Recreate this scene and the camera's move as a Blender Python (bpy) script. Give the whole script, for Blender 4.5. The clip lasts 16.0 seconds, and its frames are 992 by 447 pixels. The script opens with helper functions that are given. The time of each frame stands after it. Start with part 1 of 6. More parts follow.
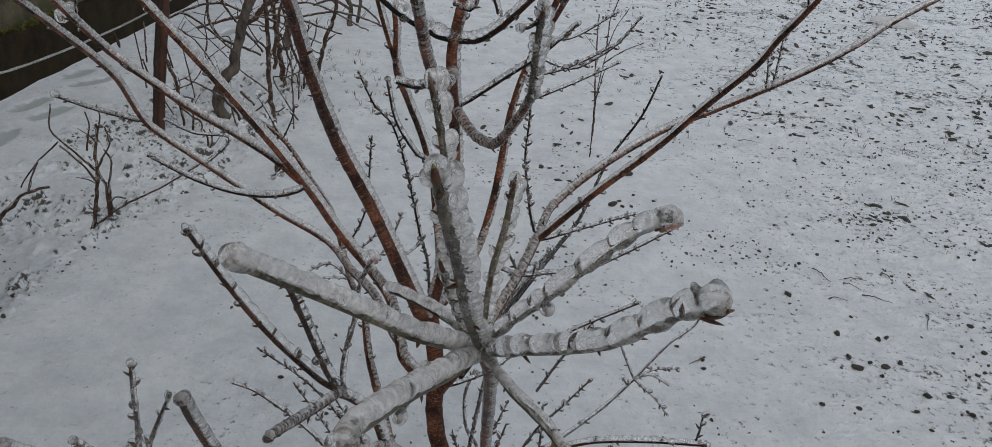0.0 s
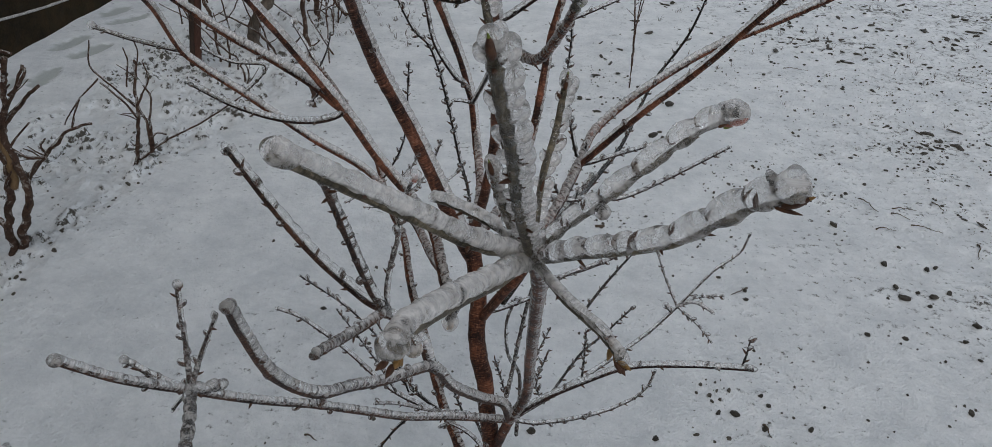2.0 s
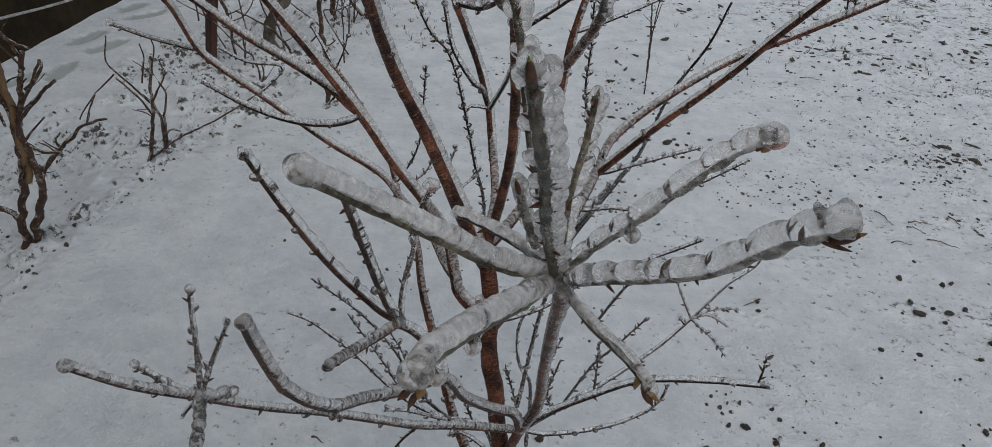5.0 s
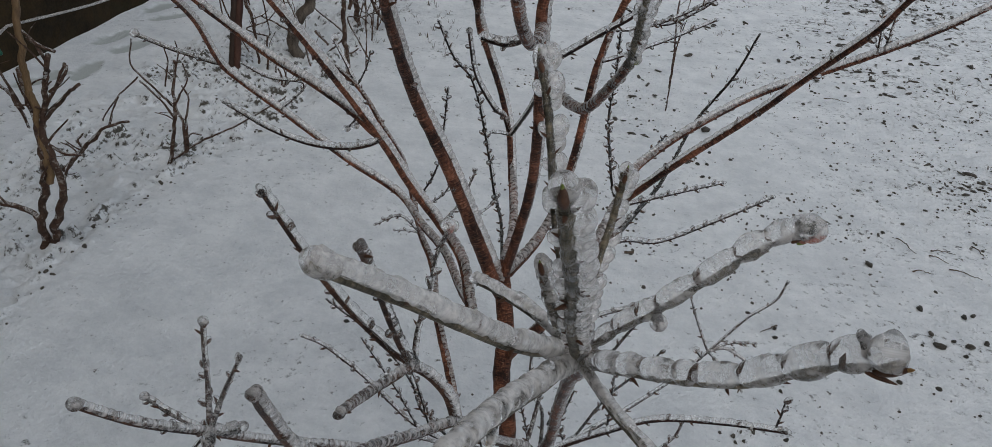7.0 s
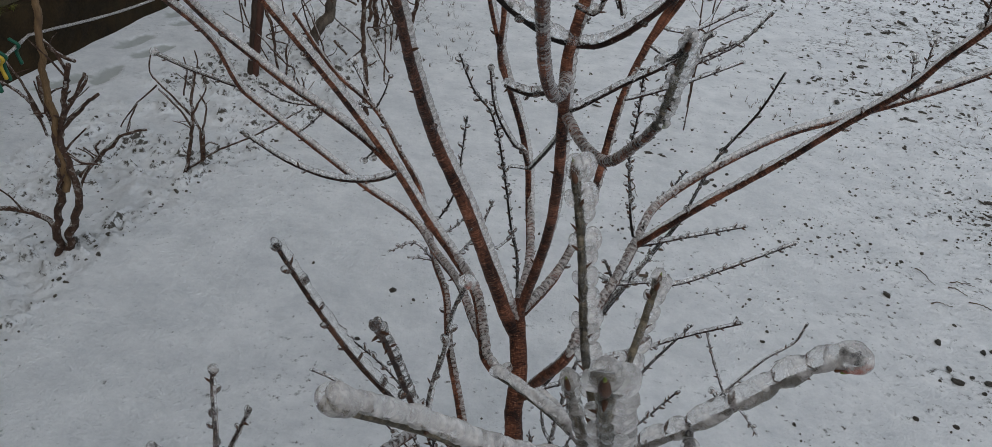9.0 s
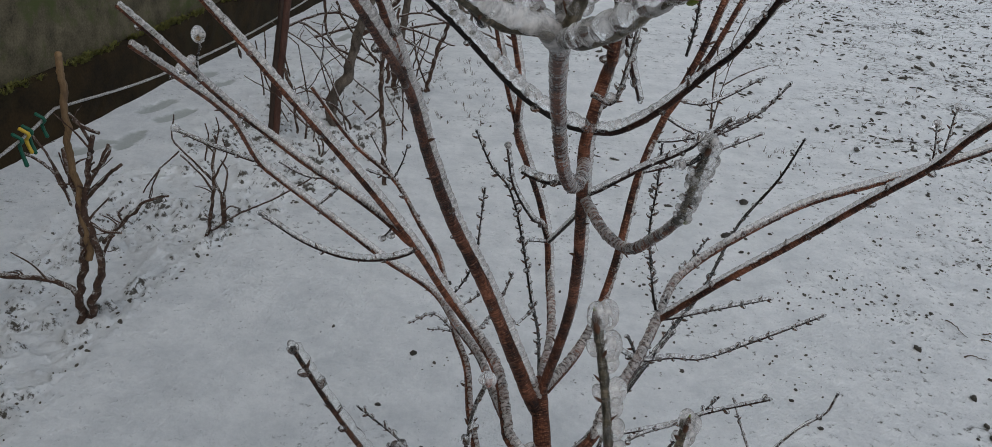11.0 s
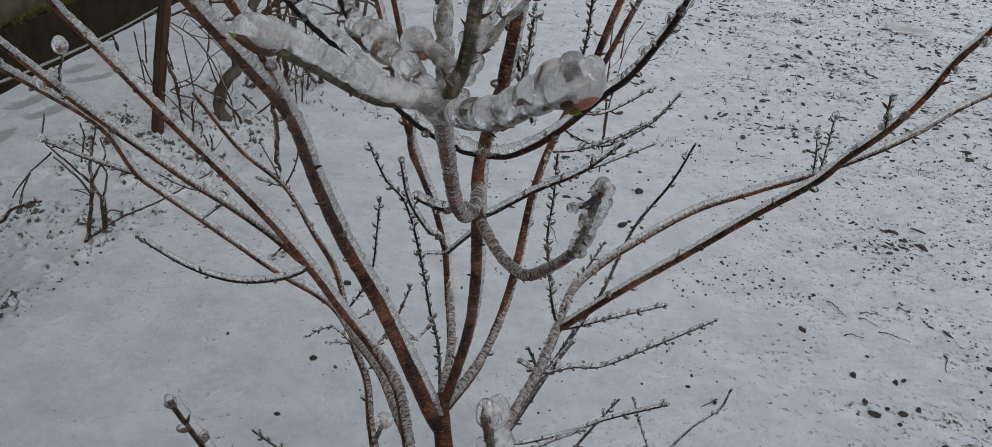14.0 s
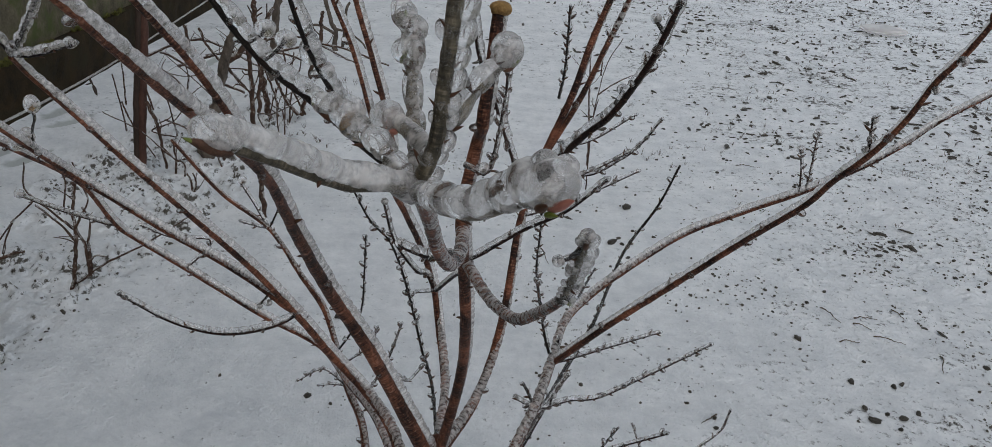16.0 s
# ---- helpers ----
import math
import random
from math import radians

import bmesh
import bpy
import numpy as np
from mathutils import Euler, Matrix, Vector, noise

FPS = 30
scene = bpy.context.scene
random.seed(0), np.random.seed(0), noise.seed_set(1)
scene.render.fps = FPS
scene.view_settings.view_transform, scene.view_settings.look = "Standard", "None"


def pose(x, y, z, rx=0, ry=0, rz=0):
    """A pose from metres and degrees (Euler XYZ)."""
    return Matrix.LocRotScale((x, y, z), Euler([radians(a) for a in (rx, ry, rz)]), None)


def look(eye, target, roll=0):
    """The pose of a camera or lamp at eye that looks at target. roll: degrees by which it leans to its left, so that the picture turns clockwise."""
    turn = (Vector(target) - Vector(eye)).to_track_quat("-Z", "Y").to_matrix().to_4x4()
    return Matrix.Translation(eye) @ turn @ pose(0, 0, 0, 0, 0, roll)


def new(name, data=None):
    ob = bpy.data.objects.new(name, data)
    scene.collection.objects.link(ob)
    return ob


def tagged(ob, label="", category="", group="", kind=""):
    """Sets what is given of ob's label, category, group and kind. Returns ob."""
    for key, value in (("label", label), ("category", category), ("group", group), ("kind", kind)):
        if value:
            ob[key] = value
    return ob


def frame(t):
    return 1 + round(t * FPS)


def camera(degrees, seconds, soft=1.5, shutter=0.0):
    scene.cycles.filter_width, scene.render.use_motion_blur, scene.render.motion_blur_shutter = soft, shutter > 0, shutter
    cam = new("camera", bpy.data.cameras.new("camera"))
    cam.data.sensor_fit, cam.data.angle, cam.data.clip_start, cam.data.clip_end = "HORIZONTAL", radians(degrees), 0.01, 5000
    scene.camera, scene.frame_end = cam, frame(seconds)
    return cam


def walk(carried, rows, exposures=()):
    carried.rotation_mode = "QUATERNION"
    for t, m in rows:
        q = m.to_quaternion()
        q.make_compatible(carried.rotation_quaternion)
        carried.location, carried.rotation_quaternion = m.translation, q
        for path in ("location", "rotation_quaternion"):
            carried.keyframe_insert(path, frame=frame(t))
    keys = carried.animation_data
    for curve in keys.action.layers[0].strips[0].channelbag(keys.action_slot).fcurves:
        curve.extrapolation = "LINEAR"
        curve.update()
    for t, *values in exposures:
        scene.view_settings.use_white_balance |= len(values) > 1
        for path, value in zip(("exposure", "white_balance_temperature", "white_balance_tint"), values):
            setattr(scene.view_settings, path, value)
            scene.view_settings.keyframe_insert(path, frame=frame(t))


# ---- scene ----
cam = camera(63.71, 16.0, 0.5)
PATH = [
    (0, (0.0000, 0.0000, 1.4821), (-0.0004, 0.8983, 1.0426), 4.62),
    (0.5, (-0.0024, 0.0077, 1.4712), (-0.0074, 0.8911, 1.0025), 4.29),
    (1, (-0.0060, 0.0076, 1.4664), (-0.0311, 0.8795, 0.9773), 3.45),
    (1.5, (-0.0064, 0.0073, 1.4615), (-0.0398, 0.8714, 0.9593), 3.17),
    (2, (-0.0060, 0.0091, 1.4571), (-0.0461, 0.8676, 0.9458), 2.87),
    (2.5, (-0.0066, 0.0148, 1.4498), (-0.0389, 0.8683, 0.9297), 3.21),
    (3, (-0.0056, 0.0174, 1.4458), (-0.0410, 0.8684, 0.9219), 3.06),
    (3.5, (-0.0062, 0.0178, 1.4503), (-0.0511, 0.8722, 0.9325), 3.04),
    (5.8, (-0.0174, 0.0269, 1.4662), (-0.0762, 0.8884, 0.9619), 4.32),
    (6, (-0.0158, 0.0281, 1.4699), (-0.0843, 0.8907, 0.9687), 4.03),
    (6.5, (-0.0177, 0.0396, 1.4766), (-0.0978, 0.9054, 0.9827), 3.83),
    (7, (-0.0224, 0.0508, 1.4806), (-0.0951, 0.9106, 0.9752), 5.06),
    (7.5, (-0.0241, 0.0587, 1.4870), (-0.1051, 0.9082, 0.9657), 5.16),
    (8, (-0.0293, 0.0670, 1.4969), (-0.1321, 0.9163, 0.9792), 5.25),
    (8.5, (-0.0331, 0.0776, 1.5006), (-0.1258, 0.9312, 0.9879), 6.17),
    (9, (-0.0362, 0.0866, 1.5101), (-0.1253, 0.9479, 1.0098), 6.18),
    (9.2, (-0.0378, 0.0915, 1.5139), (-0.1396, 0.9512, 1.0133), 5.77),
    (11.3, (-0.0426, 0.1233, 1.5436), (-0.1617, 1.0109, 1.0986), 3.97),
    (11.5, (-0.0405, 0.1290, 1.5460), (-0.1407, 1.0193, 1.1018), 4.75),
    (12, (-0.0382, 0.1315, 1.5554), (-0.0922, 1.0266, 1.1127), 5.61),
    (12.5, (-0.0372, 0.1363, 1.5595), (-0.0645, 1.0291, 1.1098), 5.89),
    (13, (-0.0366, 0.1406, 1.5617), (-0.0475, 1.0348, 1.1141), 6.26),
    (13.5, (-0.0400, 0.1453, 1.5656), (-0.0425, 1.0398, 1.1185), 6.17),
    (14, (-0.0415, 0.1529, 1.5660), (-0.0400, 1.0427, 1.1098), 6.24),
    (14.5, (-0.0389, 0.1603, 1.5680), (-0.0584, 1.0492, 1.1103), 4.72),
    (15, (-0.0389, 0.1696, 1.5741), (-0.0488, 1.0730, 1.1455), 4.26),
    (15.5, (-0.0397, 0.1721, 1.5773), (-0.0466, 1.0748, 1.1471), 3.36),
    (16, (-0.0395, 0.1743, 1.5822), (-0.0270, 1.0746, 1.1471), 3.48),
]
walk(cam, [(t, look(eye, target, roll)) for t, eye, target, roll in PATH])

# ---- world, sun, exposure ----
world = bpy.data.worlds.new("overcast")
scene.world = world
world.use_nodes = True
wn, wl = world.node_tree.nodes, world.node_tree.links
wn.clear()
sky = wn.new("ShaderNodeTexSky")
sky.sky_type = "NISHITA"
sky.sun_disc = False
sky.sun_elevation, sky.sun_rotation = radians(48), radians(200)
sky.dust_density, sky.air_density = 4.0, 1.5
back = wn.new("ShaderNodeBackground")
back.inputs["Strength"].default_value = 0.094
cloud = wn.new("ShaderNodeMix")
cloud.data_type = "RGBA"
cloud.inputs[0].default_value = 0.75
cloud.inputs[7].default_value = (4.82, 5.38, 6.04, 1)
wout = wn.new("ShaderNodeOutputWorld")
wl.new(sky.outputs[0], cloud.inputs[6])
wl.new(cloud.outputs[2], back.inputs["Color"])
wl.new(back.outputs[0], wout.inputs["Surface"])
sun_data = bpy.data.lights.new("sun", "SUN")
sun_data.energy, sun_data.angle, sun_data.color = 0.8, radians(40), (1.0, 0.98, 0.955)
sun = new("sun", sun_data)
sun.matrix_world = look((0.9, -1.6, 4.0), (0, 1.2, 0))
scene.view_settings.exposure = 0.08


# ---- materials ----
def material(name):
    m = bpy.data.materials.new(name)
    m.use_nodes = True
    n, l = m.node_tree.nodes, m.node_tree.links
    n.clear()
    out = n.new("ShaderNodeOutputMaterial")
    return m, n, l, out


def ramp(n, stops):
    r = n.new("ShaderNodeValToRGB")
    e = r.color_ramp.elements
    while len(e) < len(stops):
        e.new(0.5)
    for k, (p, c) in zip(e, stops):
        k.position, k.color = p, (*c, 1) if len(c) == 3 else c
    return r


def noise_node(n, l, vec, scale, detail=4.0, rough=0.55):
    t = n.new("ShaderNodeTexNoise")
    t.inputs["Scale"].default_value, t.inputs["Detail"].default_value, t.inputs["Roughness"].default_value = scale, detail, rough
    l.new(vec, t.inputs["Vector"])
    return t


def surface(name, dark, light, scale, rough=0.7, bump=0.3, fine=60.0, metal=0.0, stains=None, vary=0.0, stretch=None):
    """A rough surface with two scales of colour variation, relief, and stains of a third colour."""
    m, n, l, out = material(name)
    co = n.new("ShaderNodeTexCoord")
    vec = co.outputs["Object"]
    if stretch:
        mp = n.new("ShaderNodeMapping")
        mp.inputs["Scale"].default_value = stretch
        l.new(vec, mp.inputs["Vector"])
        vec = mp.outputs[0]
    big = noise_node(n, l, vec, scale)
    small = noise_node(n, l, vec, scale * fine / 6, 6.0, 0.65)
    mixn = n.new("ShaderNodeMix")
    mixn.data_type = "FLOAT"
    mixn.inputs[0].default_value = 0.45
    l.new(big.outputs["Fac"], mixn.inputs[2])
    l.new(small.outputs["Fac"], mixn.inputs[3])
    r = ramp(n, [(0.33, dark), (0.67, light)])
    l.new(mixn.outputs[0], r.inputs[0])
    colour = r.outputs[0]
    if stains:
        tint, low, high, size = stains
        s = noise_node(n, l, vec, size, 5.0, 0.6)
        sr = ramp(n, [(low, (0, 0, 0)), (high, (1, 1, 1))])
        l.new(s.outputs["Fac"], sr.inputs[0])
        mx = n.new("ShaderNodeMix")
        mx.data_type = "RGBA"
        l.new(sr.outputs[0], mx.inputs[0])
        l.new(colour, mx.inputs[6])
        mx.inputs[7].default_value = (*tint, 1)
        colour = mx.outputs[2]
    if vary:
        info = n.new("ShaderNodeObjectInfo")
        hsv = n.new("ShaderNodeHueSaturation")
        ma = n.new("ShaderNodeMapRange")
        ma.inputs["To Min"].default_value, ma.inputs["To Max"].default_value = 1 - vary, 1 + vary
        l.new(info.outputs["Random"], ma.inputs["Value"])
        l.new(ma.outputs[0], hsv.inputs["Value"])
        l.new(colour, hsv.inputs["Color"])
        colour = hsv.outputs[0]
    p = n.new("ShaderNodeBsdfPrincipled")
    p.inputs["Roughness"].default_value, p.inputs["Metallic"].default_value = rough, metal
    p.inputs["Specular IOR Level"].default_value = 0.25
    l.new(colour, p.inputs["Base Color"])
    b = n.new("ShaderNodeBump")
    b.inputs["Strength"].default_value, b.inputs["Distance"].default_value = bump, 0.004
    l.new(mixn.outputs[0], b.inputs["Height"])
    l.new(b.outputs[0], p.inputs["Normal"])
    l.new(p.outputs[0], out.inputs["Surface"])
    return m


def ice_material(name, low, high, least, most, stretch=None, scale=150.0, bump=0.3, tint=(0.985, 0.945, 0.92), rough=0.02):
    """Glassy ice with milky, bubbly streaks; stretch follows a branch round (x) and along (y)."""
    m, n, l, out = material(name)
    co = n.new("ShaderNodeTexCoord")
    vec = co.outputs["Object"]
    if stretch:
        mp = n.new("ShaderNodeMapping")
        mp.inputs["Scale"].default_value = (*stretch, 1)
        l.new(co.outputs["UV"], mp.inputs["Vector"])
        vec = mp.outputs[0]
    a = noise_node(n, l, vec, scale, 5.0, 0.62)
    swell = noise_node(n, l, vec, scale * 0.45, 2.0, 0.5)
    r = ramp(n, [(low, (least,) * 3), (high, (most,) * 3)])
    l.new(a.outputs["Fac"], r.inputs[0])
    b = n.new("ShaderNodeBump")
    b.inputs["Strength"].default_value, b.inputs["Distance"].default_value = bump * 0.5, 0.0010
    l.new(a.outputs["Fac"], b.inputs["Height"])
    b2 = n.new("ShaderNodeBump")
    b2.inputs["Strength"].default_value, b2.inputs["Distance"].default_value = bump, 0.004
    l.new(swell.outputs["Fac"], b2.inputs["Height"])
    l.new(b.outputs[0], b2.inputs["Normal"])
    white = n.new("ShaderNodeBsdfDiffuse")
    white.inputs["Color"].default_value = (*tint, 1)
    l.new(b2.outputs[0], white.inputs["Normal"])
    thru = n.new("ShaderNodeBsdfTranslucent")
    thru.inputs["Color"].default_value = (*tint, 1)
    soft = n.new("ShaderNodeMixShader")
    soft.inputs[0].default_value = 0.5
    l.new(white.outputs[0], soft.inputs[1])
    l.new(thru.outputs[0], soft.inputs[2])
    body = n.new("ShaderNodeBsdfPrincipled")
    body.inputs["Base Color"].default_value = (0.99, 0.99, 0.99, 1)
    body.inputs["Roughness"].default_value = rough
    body.inputs["IOR"].default_value = 1.31
    body.inputs["Transmission Weight"].default_value = 1.0
    l.new(b2.outputs[0], body.inputs["Normal"])
    mx = n.new("ShaderNodeMixShader")
    l.new(r.outputs[0], mx.inputs[0])
    l.new(body.outputs[0], mx.inputs[1])
    l.new(soft.outputs[0], mx.inputs[2])
    l.new(mx.outputs[0], out.inputs["Surface"])
    return m


def bark_material(name, dark, light, pale, ring=0.5, gloss=0.42):
    """Thin young bark: fine cross rings and lenticels round the stem, lengthwise flakes, and pale worn scuffs."""
    m, n, l, out = material(name)
    co = n.new("ShaderNodeTexCoord")

    def stretched(u, v, scale, detail, rough):
        mp = n.new("ShaderNodeMapping")
        mp.inputs["Scale"].default_value = (u, v, 1)
        l.new(co.outputs["UV"], mp.inputs["Vector"])
        return noise_node(n, l, mp.outputs[0], scale, detail, rough)

    rings = stretched(1.0, 6.0, 90.0, 5.0, 0.65)
    flakes = stretched(4.0, 1.0, 120.0, 5.0, 0.6)
    big = noise_node(n, l, co.outputs["Object"], 28.0, 4.0, 0.6)
    mixn = n.new("ShaderNodeMix")
    mixn.data_type = "FLOAT"
    mixn.inputs[0].default_value = ring
    l.new(flakes.outputs["Fac"], mixn.inputs[2])
    l.new(rings.outputs["Fac"], mixn.inputs[3])
    both = n.new("ShaderNodeMix")
    both.data_type = "FLOAT"
    both.inputs[0].default_value = 0.4
    l.new(mixn.outputs[0], both.inputs[2])
    l.new(big.outputs["Fac"], both.inputs[3])
    r = ramp(n, [(0.43, dark), (0.51, tuple(a * 0.65 + b * 0.35 for a, b in zip(dark, light))), (0.58, light)])
    l.new(both.outputs[0], r.inputs[0])
    worn = ramp(n, [(0.56, (0, 0, 0)), (0.64, (1, 1, 1))])
    l.new(mixn.outputs[0], worn.inputs[0])
    fade = n.new("ShaderNodeMath")
    fade.operation = "MULTIPLY"
    fade.inputs[1].default_value = 0.6
    l.new(worn.outputs[0], fade.inputs[0])
    mx = n.new("ShaderNodeMix")
    mx.data_type = "RGBA"
    l.new(fade.outputs[0], mx.inputs[0])
    l.new(r.outputs[0], mx.inputs[6])
    mx.inputs[7].default_value = (*pale, 1)
    p = n.new("ShaderNodeBsdfPrincipled")
    p.inputs["Roughness"].default_value = gloss
    p.inputs["Specular IOR Level"].default_value = 0.2
    l.new(mx.outputs[2], p.inputs["Base Color"])
    b = n.new("ShaderNodeBump")
    b.inputs["Strength"].default_value, b.inputs["Distance"].default_value = 1.0, 0.0030
    l.new(mixn.outputs[0], b.inputs["Height"])
    l.new(b.outputs[0], p.inputs["Normal"])
    l.new(p.outputs[0], out.inputs["Surface"])
    return m


BARK_RED = bark_material("red_brown_bark", (0.013, 0.0055, 0.004), (0.26, 0.099, 0.056), (0.44, 0.29, 0.21), 0.62, 0.5)
BARK_TRUNK = bark_material("trunk_bark", (0.013, 0.0052, 0.0035), (0.23, 0.082, 0.043), (0.42, 0.27, 0.18), 0.66, 0.55)
BARK_TWIG = bark_material("twig_bark", (0.004, 0.002, 0.0015), (0.048, 0.019, 0.012), (0.12, 0.07, 0.05), 0.7, 0.55)
BARK_MID = bark_material("brown_twig_bark", (0.012, 0.006, 0.0045), (0.12, 0.058, 0.036), (0.26, 0.18, 0.13), 0.7, 0.5)
BARK_DARK = bark_material("dark_twig_bark", (0.004, 0.0028, 0.002), (0.018, 0.011, 0.008), (0.05, 0.036, 0.027), 0.5, 0.5)
BARK_GREEN = bark_material("green_grey_shoot_bark", (0.034, 0.029, 0.020), (0.21, 0.175, 0.120), (0.28, 0.21, 0.16), 0.5, 0.4)
BUD = surface("brown_bud_scale", (0.020, 0.010, 0.006), (0.12, 0.055, 0.030), 160.0, 0.5, 0.3)
BUD_PINK = surface("pink_bud_scale", (0.24, 0.075, 0.06), (0.40, 0.18, 0.13), 160.0, 0.45, 0.2)
BUD_OCHRE = surface("ochre_dry_leaf", (0.14, 0.065, 0.020), (0.46, 0.28, 0.10), 260.0, 0.6, 0.8)
BUD_GREEN = surface("green_leaf_tip", (0.07, 0.10, 0.015), (0.20, 0.23, 0.05), 140.0, 0.45, 0.2)
ICE_FILM = ice_material("ice_film", 0.43, 0.64, 0.20, 0.66, (0.8, 1.2), 170.0, 0.3)
ICE_THIN = ice_material("thin_ice", 0.46, 0.66, 0.06, 0.50, (0.8, 1.0), 150.0, 0.3)
ICE_RING = ice_material("ringed_ice", 0.42, 0.60, 0.10, 0.52, (0.55, 1.5), 120.0, 0.35, (0.97, 0.94, 0.92))
ICE_RIME = ice_material("rime_ice", 0.43, 0.61, 0.08, 0.55, (0.55, 1.5), 120.0, 0.35)
ICE_THICK = ice_material("thick_ice", 0.42, 0.60, 0.20, 0.66, (0.7, 0.9), 130.0, 0.35, rough=0.08)
ICE_BEAD = ice_material("beaded_ice", 0.44, 0.64, 0.08, 0.50, (0.9, 0.9), 130.0, 0.25, rough=0.09)
ICE_CLEAR = ice_material("clear_ice", 0.45, 0.70, 0.02, 0.25, None, 150.0, 0.15)
ICE_PEARL = ice_material("ice_pearl", 0.44, 0.64, 0.10, 0.52, None, 170.0, 0.25, rough=0.10)


# ---- mesh helpers ----
def part(name, mesh, mat, parent=None, label=""):
    """Links a mesh as one object under a thing or a part."""
    ob = new(name, mesh)
    if mat and not mesh.materials:
        mesh.materials.append(mat)
    if parent:
        ob.parent = parent
    return tagged(ob, label)


def thing(name, place, label, category, group="", kind=""):
    ob = new(name)
    ob.empty_display_size = 0.05
    ob.location = place
    return tagged(ob, label, category, group, kind)


def mesh_from(name, verts, faces, smooth=True):
    me = bpy.data.meshes.new(name)
    me.from_pydata(verts, [], faces)
    if smooth:
        me.polygons.foreach_set("use_smooth", [True] * len(me.polygons))
    me.update()
    return me


def spline(points, step):
    """Evenly spaced places along a smooth curve through the points, and the length run so far."""
    p = np.array(points, float)
    p = np.vstack([2 * p[0] - p[1], p, 2 * p[-1] - p[-2]])
    fine = []
    for k in range(1, len(p) - 2):
        a, b, c, d = p[k - 1 : k + 3]
        m = np.linalg.norm(c - b)
        ta = (c - a) / (np.linalg.norm(c - b) + np.linalg.norm(b - a)) * m
        tb = (d - b) / (np.linalg.norm(d - c) + np.linalg.norm(c - b)) * m
        u = np.linspace(0, 1, 24, endpoint=False)[:, None]
        fine.append((2 * u**3 - 3 * u**2 + 1) * b + (u**3 - 2 * u**2 + u) * ta + (3 * u**2 - 2 * u**3) * c + (u**3 - u**2) * tb)
    fine = np.vstack([*fine, p[-2][None]])
    run = np.r_[0, np.cumsum(np.linalg.norm(np.diff(fine, axis=0), axis=1))]
    count = max(3, int(run[-1] / step) + 1)
    s = np.linspace(0, run[-1], count)
    return np.stack([np.interp(s, run, fine[:, k]) for k in range(3)], 1), s


def frames(path):
    """For each place the tangent and two normals, the first of them pointing up as far as it can."""
    t = np.gradient(path, axis=0)
    t /= np.linalg.norm(t, axis=1, keepdims=True)
    n = np.cross(t[0], (0.3, 0.2, 1.0))
    n /= np.linalg.norm(n)
    rows = []
    for v in t:
        n = n - v * (n @ v)
        n /= np.linalg.norm(n)
        rows.append((v, n, np.cross(v, n)))
    return rows


def tube(name, path, radii, sides=10, rough=0.0, lift=0.0, seed=0, ends=0.6):
    """A closed, slightly uneven tube; lift moves its axis up, as ice settles on the upper side of a branch."""
    rng = np.random.default_rng(seed)
    fr = frames(path)
    ang = np.linspace(0, 2 * math.pi, sides, endpoint=False)
    wobble = rng.normal(0, 1, (len(path), sides))
    for _ in range(2):
        wobble = (wobble + np.roll(wobble, 1, 0) + np.roll(wobble, -1, 0) + np.roll(wobble, 1, 1) + np.roll(wobble, -1, 1)) / 5
    verts = []
    for k, ((v, n, b), c, r) in enumerate(zip(fr, path, radii)):
        up = np.array((0, 0, 1.0)) - v * v[2]
        c = c + up * lift * r
        rr = r * (1 + rough * 2.2 * wobble[k])
        verts.extend((c + rr[j] * (math.cos(a) * n + math.sin(a) * b)).tolist() for j, a in enumerate(ang))
    faces = []
    for k in range(len(path) - 1):
        for j in range(sides):
            i = (j + 1) % sides
            faces.append((k * sides + j, k * sides + i, (k + 1) * sides + i, (k + 1) * sides + j))
    first, last = len(verts), len(verts) + 1
    verts.append((path[0] - fr[0][0] * radii[0] * ends + 0).tolist())
    up = np.array((0, 0, 1.0)) - fr[-1][0] * fr[-1][0][2]
    verts.append((path[-1] + up * lift * radii[-1] + fr[-1][0] * radii[-1] * ends).tolist())
    top = (len(path) - 1) * sides
    for j in range(sides):
        i = (j + 1) % sides
        faces.append((first, i, j))
        faces.append((last, top + j, top + i))
    me = mesh_from(name, verts, faces)
    run = np.r_[0, np.cumsum(np.linalg.norm(np.diff(path, axis=0), axis=1))]
    mean = float(np.mean(radii))
    uv = np.zeros((len(me.loops), 2))
    k = 0
    for f in faces:
        seam = any(i % sides == sides - 1 for i in f if i < first) and any(i % sides == 0 for i in f if i < first)
        for i in f:
            if i < first:
                j = i % sides
                uv[k] = ((sides if seam and j == 0 else j) / sides * 2 * math.pi * mean, run[i // sides])
            else:
                uv[k] = (0, 0 if i == first else run[-1])
            k += 1
    me.uv_layers.new(name="UVMap").data.foreach_set("uv", uv.ravel())
    return me


